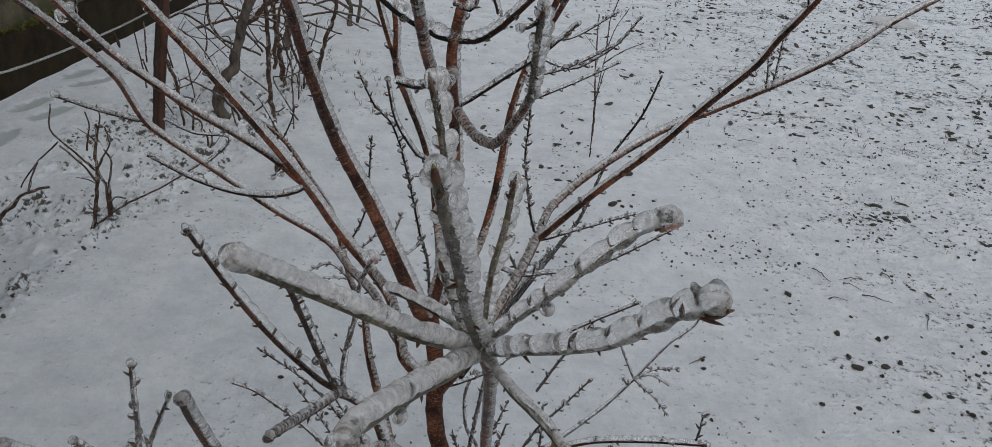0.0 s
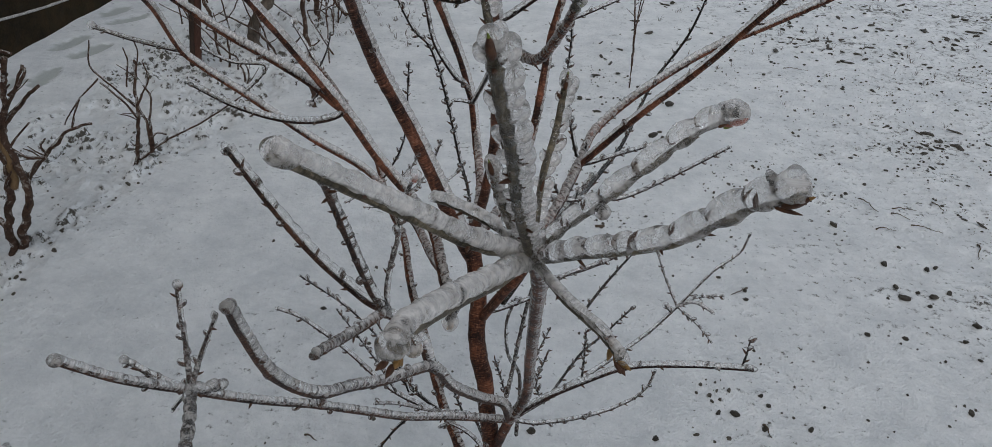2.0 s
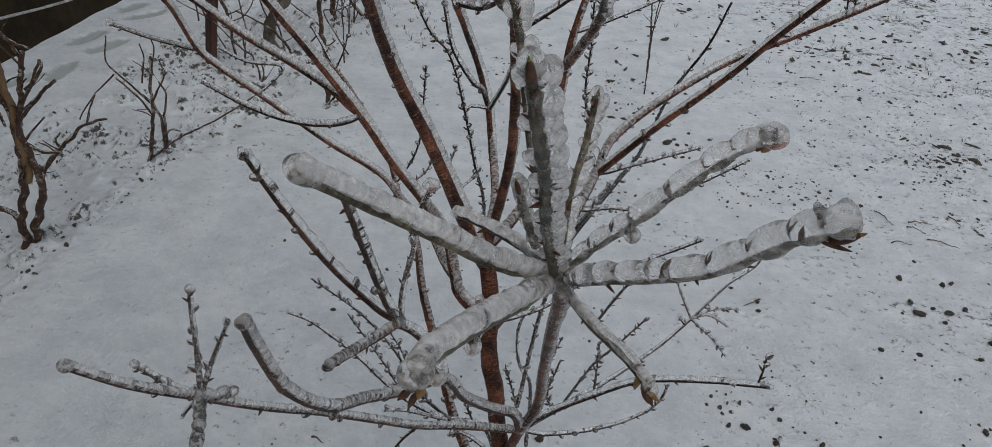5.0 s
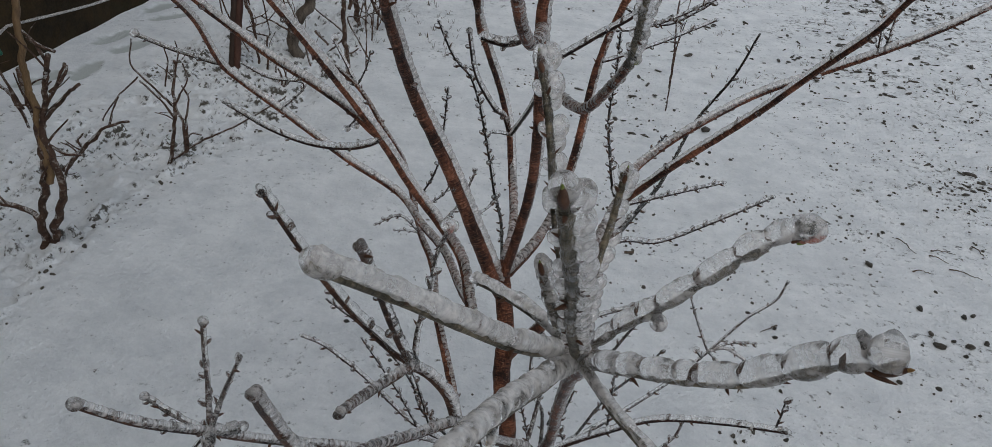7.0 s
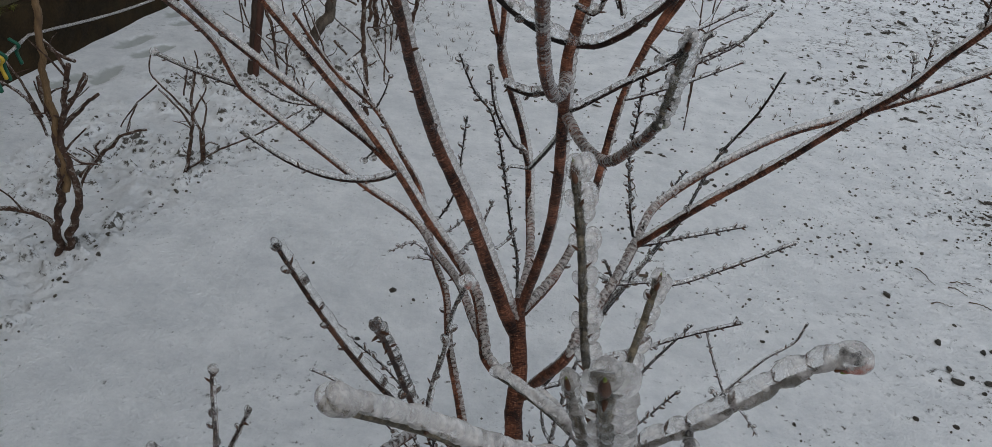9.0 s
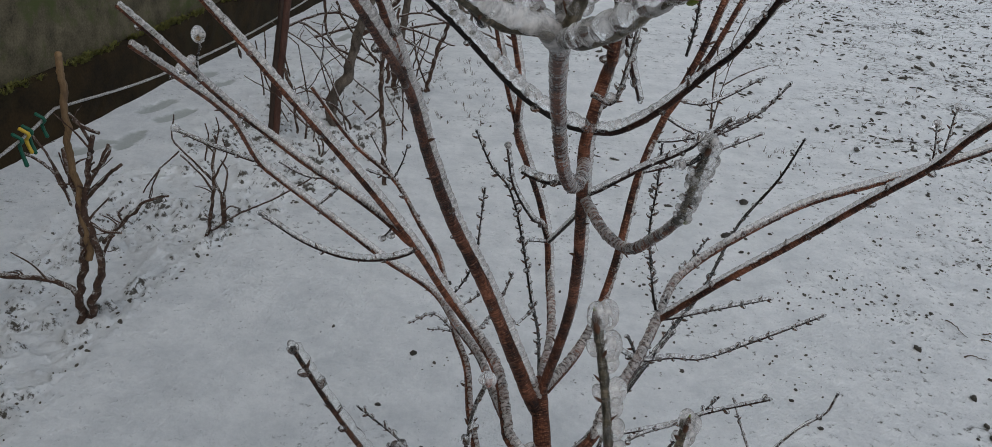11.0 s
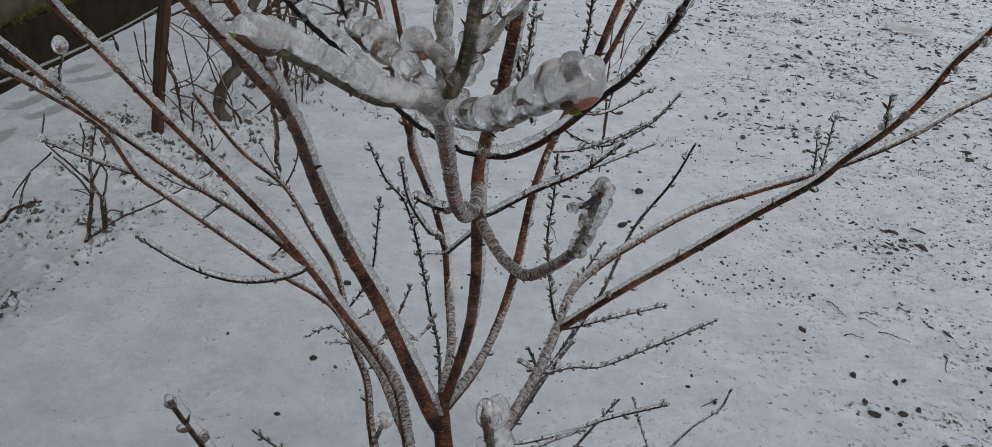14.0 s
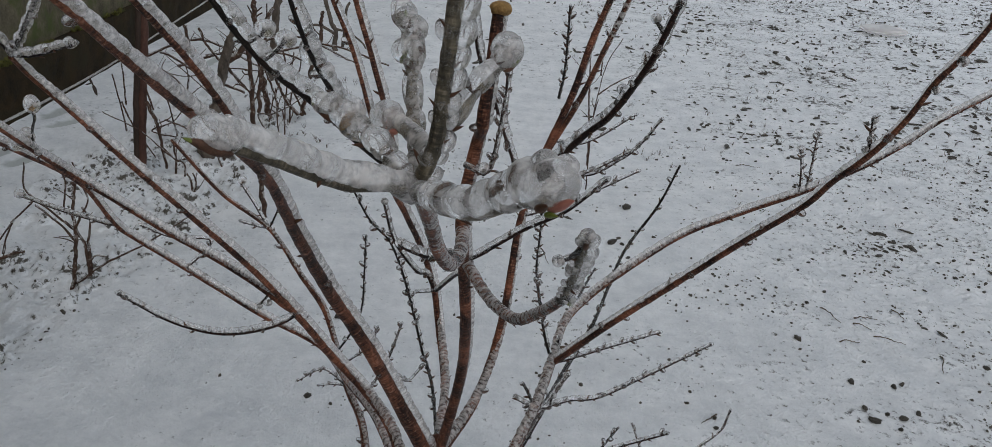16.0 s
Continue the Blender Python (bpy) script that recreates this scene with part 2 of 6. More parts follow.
def blob(name, rx, ry, rz, seed=0, rough=0.08, rings=9, sides=12, tip=0.0):
    """A rounded, uneven lump along z; tip draws its upper end to a point."""
    rng = np.random.default_rng(seed)
    off = Vector(rng.uniform(-50, 50, 3))
    verts, faces = [(0, 0, -rz)], []
    for k in range(1, rings):
        u = math.pi * k / rings
        for j in range(sides):
            a = 2 * math.pi * j / sides
            way = Vector((math.sin(u) * math.cos(a), math.sin(u) * math.sin(a), -math.cos(u)))
            w = 1 + rough * (2.4 * noise.noise(way * 1.1 + off) + 1.1 * noise.noise(way * 2.6 + off))
            q = math.sin(u) * (1 - tip * (0.5 - 0.5 * math.cos(u)) ** 2)
            verts.append((rx * q * w * math.cos(a), ry * q * w * math.sin(a), -rz * math.cos(u)))
    verts.append((0, 0, rz))
    for j in range(sides):
        i = (j + 1) % sides
        faces.append((0, 1 + i, 1 + j))
        faces.append((len(verts) - 1, 1 + (rings - 2) * sides + j, 1 + (rings - 2) * sides + i))
        for k in range(rings - 2):
            faces.append((1 + k * sides + j, 1 + k * sides + i, 1 + (k + 1) * sides + i, 1 + (k + 1) * sides + j))
    return mesh_from(name, verts, faces)


def along(axis, place, scale=(1, 1, 1), turn=0.0):
    """A pose at a place with z along the axis."""
    q = Vector(axis).to_track_quat("Z", "Y")
    return Matrix.LocRotScale(Vector(place), q @ Euler((0, 0, turn)).to_quaternion(), Vector(scale))


# ---- ground ----
def smooth(a, b, x):
    t = min(1.0, max(0.0, (x - a) / (b - a)))
    return t * t * (3 - 2 * t)


FOOTPRINTS = [(-2.39, 3.52, -0.11), (-2.51, 3.36, 0.35), (-2.53, 4.02, 0.16), (-2.37, 3.92, 0.31), (-2.58, 4.62, 0.13), (-2.43, 4.48, 0.59), (-2.36, 2.2, 0.2), (-2.1, 5.9, 0.15)]


def bed_edge(y):
    """x of the crumbly edge between the dug bed by the wall and the smooth snow."""
    return -1.42 + 0.09 * math.sin(y * 2.1) + 0.10 * (y - 2.4)


def ground_height(x, y):
    if y > 14 or abs(x) > 14:
        return 0.0
    bed = 1 - smooth(-0.05, 0.06, x - bed_edge(y))
    bed *= smooth(0.0, 0.4, x + 2.35) * (1 - smooth(4.6, 6.0, y)) * smooth(0.9, 1.3, y)
    right = smooth(0.4, 1.6, x - 0.1 * y)
    h = 0.012 * noise.noise((x * 1.1, y * 1.1, 0.0)) + 0.004 * noise.noise((x * 5, y * 5, 3.0))
    if bed > 0.01:
        patchy = smooth(-0.5, 0.05, noise.noise((x * 3.1, y * 3.1, 11.0)))
        h += 1.35 * bed * (0.014 * noise.noise((x * 7, y * 9, 1.0)) + patchy * (0.032 * smooth(0.0, 0.40, noise.noise((x * 17, y * 24, 5.0))) * (0.6 + 0.5 * noise.noise((x * 40, y * 40, 4.0))) + 0.018 * max(0.0, noise.noise((x * 40, y * 50, 9.0)))) - 0.010)
    h += right * (0.009 * noise.noise((x * 13, y * 13, 2.0)) + 0.008 * noise.noise((x * 31, y * 31, 7.0)))
    for fx, fy, a in FOOTPRINTS:
        u = (x - fx) * math.cos(a) - (y - fy) * math.sin(a)
        v = (x - fx) * math.sin(a) + (y - fy) * math.cos(a)
        d = (u / 0.055) ** 2 + (v / 0.145) ** 2
        if d < 2.5:
            h -= 0.009 * (1 - smooth(0.5, 1.3, d)) - 0.002 * math.exp(-((d - 1.5) / 0.35) ** 2)
    return h


def dug(x, y):
    """How much the soil of the bed shows: along its crumbly edge and in patches."""
    if not (-2.4 < x < -0.9 and 0.9 < y < 6.0):
        return 0.0
    inner = smooth(0.0, 0.3, x + 2.3) * (1 - smooth(-0.02, 0.03, x - bed_edge(y)))
    edge = math.exp(-(((x - bed_edge(y)) / 0.022) ** 2)) * (1 - smooth(2.9, 3.6, y))
    return max(inner * smooth(-0.6, 0.15, noise.noise((x * 3.1, y * 3.1, 11.0))), 1.3 * edge * smooth(-0.3, 0.2, noise.noise((x * 6, y * 6, 2.0)))) * smooth(0.9, 1.3, y) * (1 - smooth(4.8, 6.0, y))


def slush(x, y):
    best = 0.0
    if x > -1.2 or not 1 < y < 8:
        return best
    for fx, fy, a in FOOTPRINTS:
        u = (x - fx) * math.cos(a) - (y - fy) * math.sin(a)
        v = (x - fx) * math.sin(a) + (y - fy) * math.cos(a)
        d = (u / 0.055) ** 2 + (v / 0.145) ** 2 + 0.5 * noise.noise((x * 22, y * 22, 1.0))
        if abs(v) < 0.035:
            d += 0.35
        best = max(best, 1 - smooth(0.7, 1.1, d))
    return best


def snow_material():
    m, n, l, out = material("thin_snow_over_soil")
    co = n.new("ShaderNodeTexCoord")
    vec = co.outputs["Object"]
    tone = noise_node(n, l, vec, 4.5, 10.0, 0.82)
    white = ramp(n, [(0.30, (0.62, 0.645, 0.67)), (0.60, (0.90, 0.912, 0.925))])
    l.new(tone.outputs["Fac"], white.inputs[0])
    grain = noise_node(n, l, vec, 160.0, 5.0, 0.7)
    # soil shows through in crumbs, more of them where the ground is rough
    patch = noise_node(n, l, vec, 2.2, 4.0, 0.6)
    crumb = noise_node(n, l, vec, 38.0, 6.0, 0.70)
    sep = n.new("ShaderNodeSeparateXYZ")
    l.new(vec, sep.inputs[0])
    # broader bare patches in the far, grassier part
    broad = noise_node(n, l, vec, 13.0, 6.0, 0.68)
    share = n.new("ShaderNodeMapRange")
    share.inputs["From Min"].default_value, share.inputs["From Max"].default_value = 2.6, 5.5
    share.inputs["To Min"].default_value, share.inputs["To Max"].default_value = 0.0, 0.55
    l.new(sep.outputs["Y"], share.inputs["Value"])
    grades = n.new("ShaderNodeMix")
    grades.data_type = "FLOAT"
    l.new(share.outputs[0], grades.inputs[0])
    l.new(crumb.outputs["Fac"], grades.inputs[2])
    l.new(broad.outputs["Fac"], grades.inputs[3])
    zone = n.new("ShaderNodeMapRange")
    zone.inputs["From Min"].default_value, zone.inputs["From Max"].default_value = 0.3, 2.2
    zone.inputs["To Min"].default_value, zone.inputs["To Max"].default_value = 0.0, 0.068
    l.new(sep.outputs["X"], zone.inputs["Value"])
    far = n.new("ShaderNodeMapRange")
    far.inputs["From Min"].default_value, far.inputs["From Max"].default_value = 2.0, 6.5
    far.inputs["To Min"].default_value, far.inputs["To Max"].default_value = 0.0, 0.040
    l.new(sep.outputs["Y"], far.inputs["Value"])
    total = n.new("ShaderNodeMath")
    total.operation = "MULTIPLY_ADD"
    total.inputs[1].default_value = 0.36
    l.new(patch.outputs["Fac"], total.inputs[0])
    l.new(grades.outputs[0], total.inputs[2])
    more = n.new("ShaderNodeMath")
    l.new(total.outputs[0], more.inputs[0])
    l.new(zone.outputs[0], more.inputs[1])
    most = n.new("ShaderNodeMath")
    l.new(more.outputs[0], most.inputs[0])
    l.new(far.outputs[0], most.inputs[1])
    geo = n.new("ShaderNodeNewGeometry")
    facing = n.new("ShaderNodeSeparateXYZ")
    l.new(geo.outputs["Normal"], facing.inputs[0])
    # Steep faces turn to soil colour, which also paints the lumps' shaded sides.
    steep = n.new("ShaderNodeMapRange")
    steep.inputs["From Min"].default_value, steep.inputs["From Max"].default_value = 0.965, 0.74
    steep.inputs["To Min"].default_value, steep.inputs["To Max"].default_value = 0.0, 0.14
    l.new(facing.outputs["Z"], steep.inputs["Value"])
    bare = n.new("ShaderNodeMath")
    l.new(most.outputs[0], bare.inputs[0])
    l.new(steep.outputs[0], bare.inputs[1])
    # dug soil of the bed breaks through its snow
    dug = n.new("ShaderNodeAttribute")
    dug.attribute_name = "dug"
    broken = n.new("ShaderNodeMath")
    broken.operation = "MULTIPLY_ADD"
    broken.inputs[1].default_value = 0.025
    l.new(dug.outputs["Fac"], broken.inputs[0])
    l.new(bare.outputs[0], broken.inputs[2])
    bare = broken
    mask = ramp(n, [(0.845, (0, 0, 0)), (0.895, (1, 1, 1))])
    l.new(bare.outputs[0], mask.inputs[0])
    soil = ramp(n, [(0.3, (0.035, 0.030, 0.024)), (0.7, (0.14, 0.125, 0.10))])
    l.new(grain.outputs["Fac"], soil.inputs[0])
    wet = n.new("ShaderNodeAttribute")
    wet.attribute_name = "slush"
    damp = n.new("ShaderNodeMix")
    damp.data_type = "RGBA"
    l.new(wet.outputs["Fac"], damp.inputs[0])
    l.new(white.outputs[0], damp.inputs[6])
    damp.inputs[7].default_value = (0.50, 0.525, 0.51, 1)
    # thin, half-melted snow round the bare spots and in dimples
    dimple = noise_node(n, l, vec, 26.0, 5.0, 0.62)
    hollow = n.new("ShaderNodeMath")
    hollow.operation = "MULTIPLY_ADD"
    hollow.inputs[1].default_value = 0.27
    l.new(dimple.outputs["Fac"], hollow.inputs[0])
    l.new(bare.outputs[0], hollow.inputs[2])
    thin = ramp(n, [(0.925, (0, 0, 0)), (1.0, (0.8, 0.8, 0.8))])
    l.new(hollow.outputs[0], thin.inputs[0])
    weak = n.new("ShaderNodeMix")
    weak.data_type = "RGBA"
    l.new(thin.outputs[0], weak.inputs[0])
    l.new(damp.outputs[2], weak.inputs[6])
    weak.inputs[7].default_value = (0.42, 0.43, 0.44, 1)
    mx = n.new("ShaderNodeMix")
    mx.data_type = "RGBA"
    l.new(mask.outputs[0], mx.inputs[0])
    l.new(weak.outputs[2], mx.inputs[6])
    l.new(soil.outputs[0], mx.inputs[7])
    p = n.new("ShaderNodeBsdfPrincipled")
    p.inputs["Roughness"].default_value = 0.6
    l.new(mx.outputs[2], p.inputs["Base Color"])
    b = n.new("ShaderNodeBump")
    b.inputs["Strength"].default_value, b.inputs["Distance"].default_value = 0.8, 0.006
    l.new(grain.outputs["Fac"], b.inputs["Height"])
    b2 = n.new("ShaderNodeBump")
    b2.inputs["Strength"].default_value, b2.inputs["Distance"].default_value = 0.75, 0.024
    l.new(crumb.outputs["Fac"], b2.inputs["Height"])
    l.new(b.outputs[0], b2.inputs["Normal"])
    l.new(b2.outputs[0], p.inputs["Normal"])
    l.new(p.outputs[0], out.inputs["Surface"])
    return m


SNOW = snow_material()


def build_ground():
    xs = np.r_[-400, -120, -40, -15, -8, -5, -3.5, np.arange(-2.75, -2.4, 0.02), np.arange(-2.4, -1.1, 0.009), np.arange(-1.1, -1.0, 0.02), np.arange(-1.0, 0.3, 0.03), np.arange(0.3, 3.6, 0.018), np.arange(3.7, 8, 0.12), 9, 11, 15, 25, 60, 150, 400]
    ys = np.r_[-400, -120, -40, -15, -6, -3, -1.5, -0.5, np.arange(0.0, 1.1, 0.08), np.arange(1.1, 4.2, 0.011), np.arange(4.2, 5.2, 0.018), np.arange(5.2, 6.2, 0.04), np.arange(6.25, 13, 0.12), 14, 17, 25, 60, 150, 400]
    verts = [(x, y, ground_height(x, y)) for y in ys for x in xs]
    w = len(xs)
    faces = [(r * w + c, r * w + c + 1, (r + 1) * w + c + 1, (r + 1) * w + c) for r in range(len(ys) - 1) for c in range(w - 1)]
    me = mesh_from("ground", verts, faces)
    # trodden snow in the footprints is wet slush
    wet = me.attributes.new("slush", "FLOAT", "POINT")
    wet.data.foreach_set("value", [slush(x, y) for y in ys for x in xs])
    soil = me.attributes.new("dug", "FLOAT", "POINT")
    soil.data.foreach_set("value", [dug(x, y) for y in ys for x in xs])
    ob = part("ground", me, SNOW)
    tagged(ob, "garden ground under thin crusted snow with soil showing through", "ground", kind="structure")


build_ground()



# ---- wall along the bed ----
WALL_LOW = surface("damp_concrete", (0.006, 0.004, 0.0015), (0.042, 0.025, 0.008), 8.0, 0.95, 0.5, 60, stains=((0.024, 0.019, 0.007), 0.52, 0.7, 5.0))
WALL_UP = surface("weathered_render", (0.038, 0.031, 0.019), (0.175, 0.145, 0.090), 9.0, 0.85, 0.7, 70, stains=((0.07, 0.08, 0.025), 0.5, 0.66, 7.0))
MOSS = surface("moss", (0.045, 0.050, 0.010), (0.17, 0.16, 0.045), 30.0, 0.9, 0.6)
CANE = surface("brown_cane_bark", (0.012, 0.008, 0.006), (0.115, 0.064, 0.044), 55.0, 0.7, 1.0, 60, stains=((0.24, 0.20, 0.17), 0.55, 0.66, 60.0))
STAKE = surface("tan_stake_wood", (0.07, 0.044, 0.022), (0.28, 0.175, 0.09), 30.0, 0.7, 0.5, 60, stains=((0.10, 0.06, 0.035), 0.55, 0.68, 14.0), stretch=(1, 1, 0.25))
# Darker wood colour for the post's shaded side; the dead leaves share it.
POST_SHADE_LEAF = surface("shaded_post_and_leaf", (0.020, 0.014, 0.011), (0.07, 0.045, 0.034), 14.0, 0.75, 0.6, 60, stretch=(1, 1, 0.2))
POST_RED = surface("red_post_wood", (0.035, 0.017, 0.013), (0.12, 0.058, 0.042), 26.0, 0.7, 0.6, 60, stretch=(1, 1, 0.2))
VINE_BARK = surface("shaggy_vine_bark", (0.018, 0.014, 0.012), (0.19, 0.155, 0.125), 40.0, 0.85, 0.9, 60, stretch=(1, 1, 0.35))
WIRE = surface("iced_wire", (0.16, 0.15, 0.14), (0.30, 0.29, 0.28), 40.0, 0.4, 0.2)
CLOD = surface("soil_clod", (0.014, 0.012, 0.010), (0.105, 0.092, 0.074), 110.0, 0.5, 1.0, 60, vary=0.35)
STALK = surface("dry_stalk", (0.028, 0.021, 0.016), (0.15, 0.11, 0.08), 70.0, 0.75, 0.4, vary=0.2)
TIE_GREEN = surface("green_plastic_tie", (0.006, 0.055, 0.035), (0.012, 0.10, 0.06), 30.0, 0.45, 0.1)
TIE_YELLOW = surface("yellow_plastic_tie", (0.45, 0.30, 0.03), (0.55, 0.38, 0.05), 30.0, 0.45, 0.1)


def slab(name, x0, x1, y0, y1, z0, z1, step, rough, mat, seed, label, category):
    """A wall whose face towards the garden is uneven and whose edges are worn."""
    ny = int((y1 - y0) / step) + 1
    nz = max(2, int((z1 - z0) / step) + 1)
    verts, faces = [], []
    for k in range(nz + 1):
        z = z0 + (z1 - z0) * k / nz
        for j in range(ny + 1):
            y = y0 + (y1 - y0) * j / ny
            d = rough * noise.noise((y * 4, z * 4, seed)) + rough * 0.6 * noise.noise((y * 15, z * 15, seed + 4))
            verts.append((x1 + d - (0.008 if k == nz else 0), y, z))
    w = ny + 1
    faces = [(k * w + j, k * w + j + 1, (k + 1) * w + j + 1, (k + 1) * w + j) for k in range(nz) for j in range(ny)]
    n = len(verts)
    verts += [(x0, y0, z0), (x0, y1, z0), (x0, y1, z1), (x0, y0, z1)]
    top = [nz * w + j for j in range(w)]
    faces += [tuple(top) + (n + 2, n + 3), (n, n + 1, n + 2, n + 3)[::-1]]
    faces += [tuple(k * w for k in range(nz + 1))[::-1] + (n, n + 3)[::1], tuple(k * w + ny for k in range(nz + 1)) + (n + 2, n + 1)]
    ob = part(name, mesh_from(name, verts, faces, False), mat)
    tagged(ob, label, category, kind="structure")
    return ob


slab("wall_low", -3.1, -2.70, -3.0, 16.0, -0.1, 0.31, 0.06, 0.010, WALL_LOW, 3.0, "low dark damp concrete plinth of the garden wall", "wall")
# Its unseen upper part runs on to 7 m to shade the left snow.
slab("wall_high", -3.1, -2.765, -3.0, 16.0, 0.314, 7.0, 0.10, 0.012, WALL_UP, 9.0, "grey weathered rendered garden wall with green algae", "wall")


# Unseen wall added behind the view to darken the snow at near left.
part_wall = part("unseen_shade_wall", mesh_from("unseen_shade_wall", [(x, y, z) for z in (-0.1, 4.5) for x, y in ((-3.0, -2.6), (-0.6, -2.6), (-0.6, -2.2), (-3.0, -2.2))], [(0, 1, 5, 4), (1, 2, 6, 5), (2, 3, 7, 6), (3, 0, 4, 7), (4, 5, 6, 7)], False), WALL_UP)
tagged(part_wall, "plain unseen wall added behind the view to shade the snow", "wall", kind="structure")


def tuft_mesh(name, places, height, blades, seed, lean=0.5, width=0.0018):
    """Thin bent blades at the given places, in one mesh."""
    g = np.random.default_rng(seed)
    verts, faces = [], []
    for x, y, z in places:
        for _ in range(int(blades * g.uniform(0.5, 1.5))):
            a, h = g.uniform(0, 6.28), height * g.uniform(0.4, 1.2)
            d = np.array((math.cos(a), math.sin(a), 0))
            side = np.array((-d[1], d[0], 0)) * width
            root = np.array((x, y, z)) + d * g.uniform(0, 0.012)
            mid = root + d * h * lean * 0.35 + np.array((0, 0, h * 0.65))
            end = root + d * h * lean + np.array((0, 0, h * g.uniform(0.6, 1.0)))
            n = len(verts)
            verts += [(root - side).tolist(), (root + side).tolist(), (mid + side * 0.8).tolist(), (mid - side * 0.8).tolist(), end.tolist()]
            faces += [(n, n + 1, n + 2, n + 3), (n + 3, n + 2, n + 4)]
    return mesh_from(name, verts, faces, False)


g = np.random.default_rng(5)
spots = [(-2.735 + g.uniform(-0.02, 0.03), y, 0.305) for y in g.uniform(2.4, 8.0, 260) if noise.noise((y * 3, 0, 0)) > -0.15]
moss = part("wall_moss", tuft_mesh("wall_moss", spots, 0.035, 22, 6, 0.9, 0.003), MOSS)
tagged(moss, "yellow-green moss and grass along the wall ledge", "moss", kind="stuff")


# ---- vines, canes and posts of the bed ----
CANE_LOOK = {"cane": CANE, "stake": STAKE, "bark": VINE_BARK, "post": POST_RED}
cane_seed = iter(range(5, 90000, 3))


def cane(owner, points, r0, r1, look_of):
    """A knotty stem of a plant in the bed, with a little ice along its upper side."""
    seed = next(cane_seed)
    shift = np.array(owner.location)
    path, s = spline(points, 0.012)
    radii = r0 + (r1 - r0) * s / s[-1]
    knots = 1 + (0.10 if look_of == "cane" else 0.0) * np.maximum(0, np.sin(s * 2 * math.pi / 0.075 + seed)) ** 8
    jag = np.random.default_rng(seed).normal(0, r0 * {"post": 0.06, "bark": 0.55}.get(look_of, 0.42), path.shape)
    for _ in range({"bark": 8, "post": 4}.get(look_of, 1)):
        jag[1:-1] = (jag[:-2] + jag[1:-1] + jag[2:]) / 3
    path = path + jag
    name = {"stake": "stake", "bark": "trunk", "post": "post"}.get(look_of, "cane")
    ob = part(name, tube(name, path - shift, radii * knots, 9, 0.14 if look_of == "bark" else 0.08, 0.0, seed), CANE_LOOK[look_of], owner)
    if look_of == "cane":
        fine, q = spline(points, 0.004)
        r = np.interp(q, s, radii) * 0.75 * beads(q, 0.03, 0.3, seed)
        part("ice_coat", tube("ice_coat", fine - shift, r, 7, 0.08, 0.95, seed + 1), ICE_FILM, ob)
        # short side twigs
        h = np.random.default_rng(seed + 2)
        for k in range(int(s[-1] / 0.11) if r0 > 0.0045 else 0):
            i = int(h.uniform(0.25, 0.95) * (len(path) - 1))
            a, ln = h.uniform(0, 6.28), h.uniform(0.03, 0.11)
            d = np.array((math.cos(a), math.sin(a) * 0.6, h.uniform(0.1, 1.2))) * ln
            q, w = spline([path[i], path[i] + d * 0.5 + h.normal(0, 0.006, 3), path[i] + d + h.normal(0, 0.008, 3)], 0.01)
            part("side_twig", tube("side_twig", q - shift, radii[i] * 0.42 * (1 - 0.4 * w / w[-1]), 5, 0.1, 0.0, seed + k), CANE, ob)
    return ob


def beads(s, size, deep, seed, edges=False):
    """Swellings along the length s: 1 at the crown of each, less at the pinches between them."""
    g = np.random.default_rng(seed)
    edge = [-size * g.uniform(0, 1)]
    while edge[-1] < s[-1] + size:
        edge.append(edge[-1] + size * g.uniform(0.6, 1.5))
    edge = np.array(edge)
    k = np.clip(np.searchsorted(edge, s, side="right") - 1, 0, len(edge) - 2)
    u = (s - edge[k]) / (edge[k + 1] - edge[k])
    crown = g.uniform(0.75, 1.15, len(edge))[k]
    if edges:
        return edge
    return 1 - deep + deep * crown * np.sin(math.pi * np.clip(u, 0.0, 1.0)) ** 0.45


plant = thing("pruned_vine", (-1.63, 2.06, 0.0), "pruned brown vine on a tan stake with icy canes", "vine", "vines of the bed")
cane(plant, [(-1.576, 2.060, 0.239), (-1.572, 2.060, 0.370), (-1.578, 2.060, 0.492), (-1.578, 2.060, 0.665), (-1.563, 2.060, 0.828), (-1.558, 2.060, 0.897)], 0.0112, 0.0096, "stake")
cane(plant, [(-1.648, 2.060, -0.020), (-1.643, 2.060, 0.066), (-1.604, 2.060, 0.234), (-1.584, 2.060, 0.368), (-1.590, 2.060, 0.510), (-1.596, 2.060, 0.606)], 0.0128, 0.0080, "cane")
cane(plant, [(-1.623, 2.060, -0.015), (-1.587, 2.060, 0.100), (-1.546, 2.060, 0.204), (-1.554, 2.060, 0.309), (-1.568, 2.060, 0.423), (-1.543, 2.060, 0.497), (-1.499, 2.060, 0.658)], 0.0136, 0.0072, "cane")
cane(plant, [(-1.639, 2.060, 0.086), (-1.680, 2.060, 0.118), (-1.752, 2.060, 0.135), (-1.830, 2.060, 0.126), (-1.963, 2.060, 0.121)], 0.0088, 0.0072, "cane")
cane(plant, [(-1.546, 2.060, 0.204), (-1.516, 2.060, 0.294), (-1.481, 2.060, 0.338)], 0.0056, 0.0032, "cane")
cane(plant, [(-1.557, 2.060, 0.445), (-1.479, 2.060, 0.527), (-1.418, 2.060, 0.576)], 0.0064, 0.0048, "cane")
cane(plant, [(-1.531, 2.060, 0.509), (-1.478, 2.060, 0.586), (-1.453, 2.060, 0.637)], 0.0056, 0.0040, "cane")
cane(plant, [(-1.511, 2.060, 0.542), (-1.455, 2.060, 0.608), (-1.447, 2.060, 0.628)], 0.0048, 0.0040, "cane")
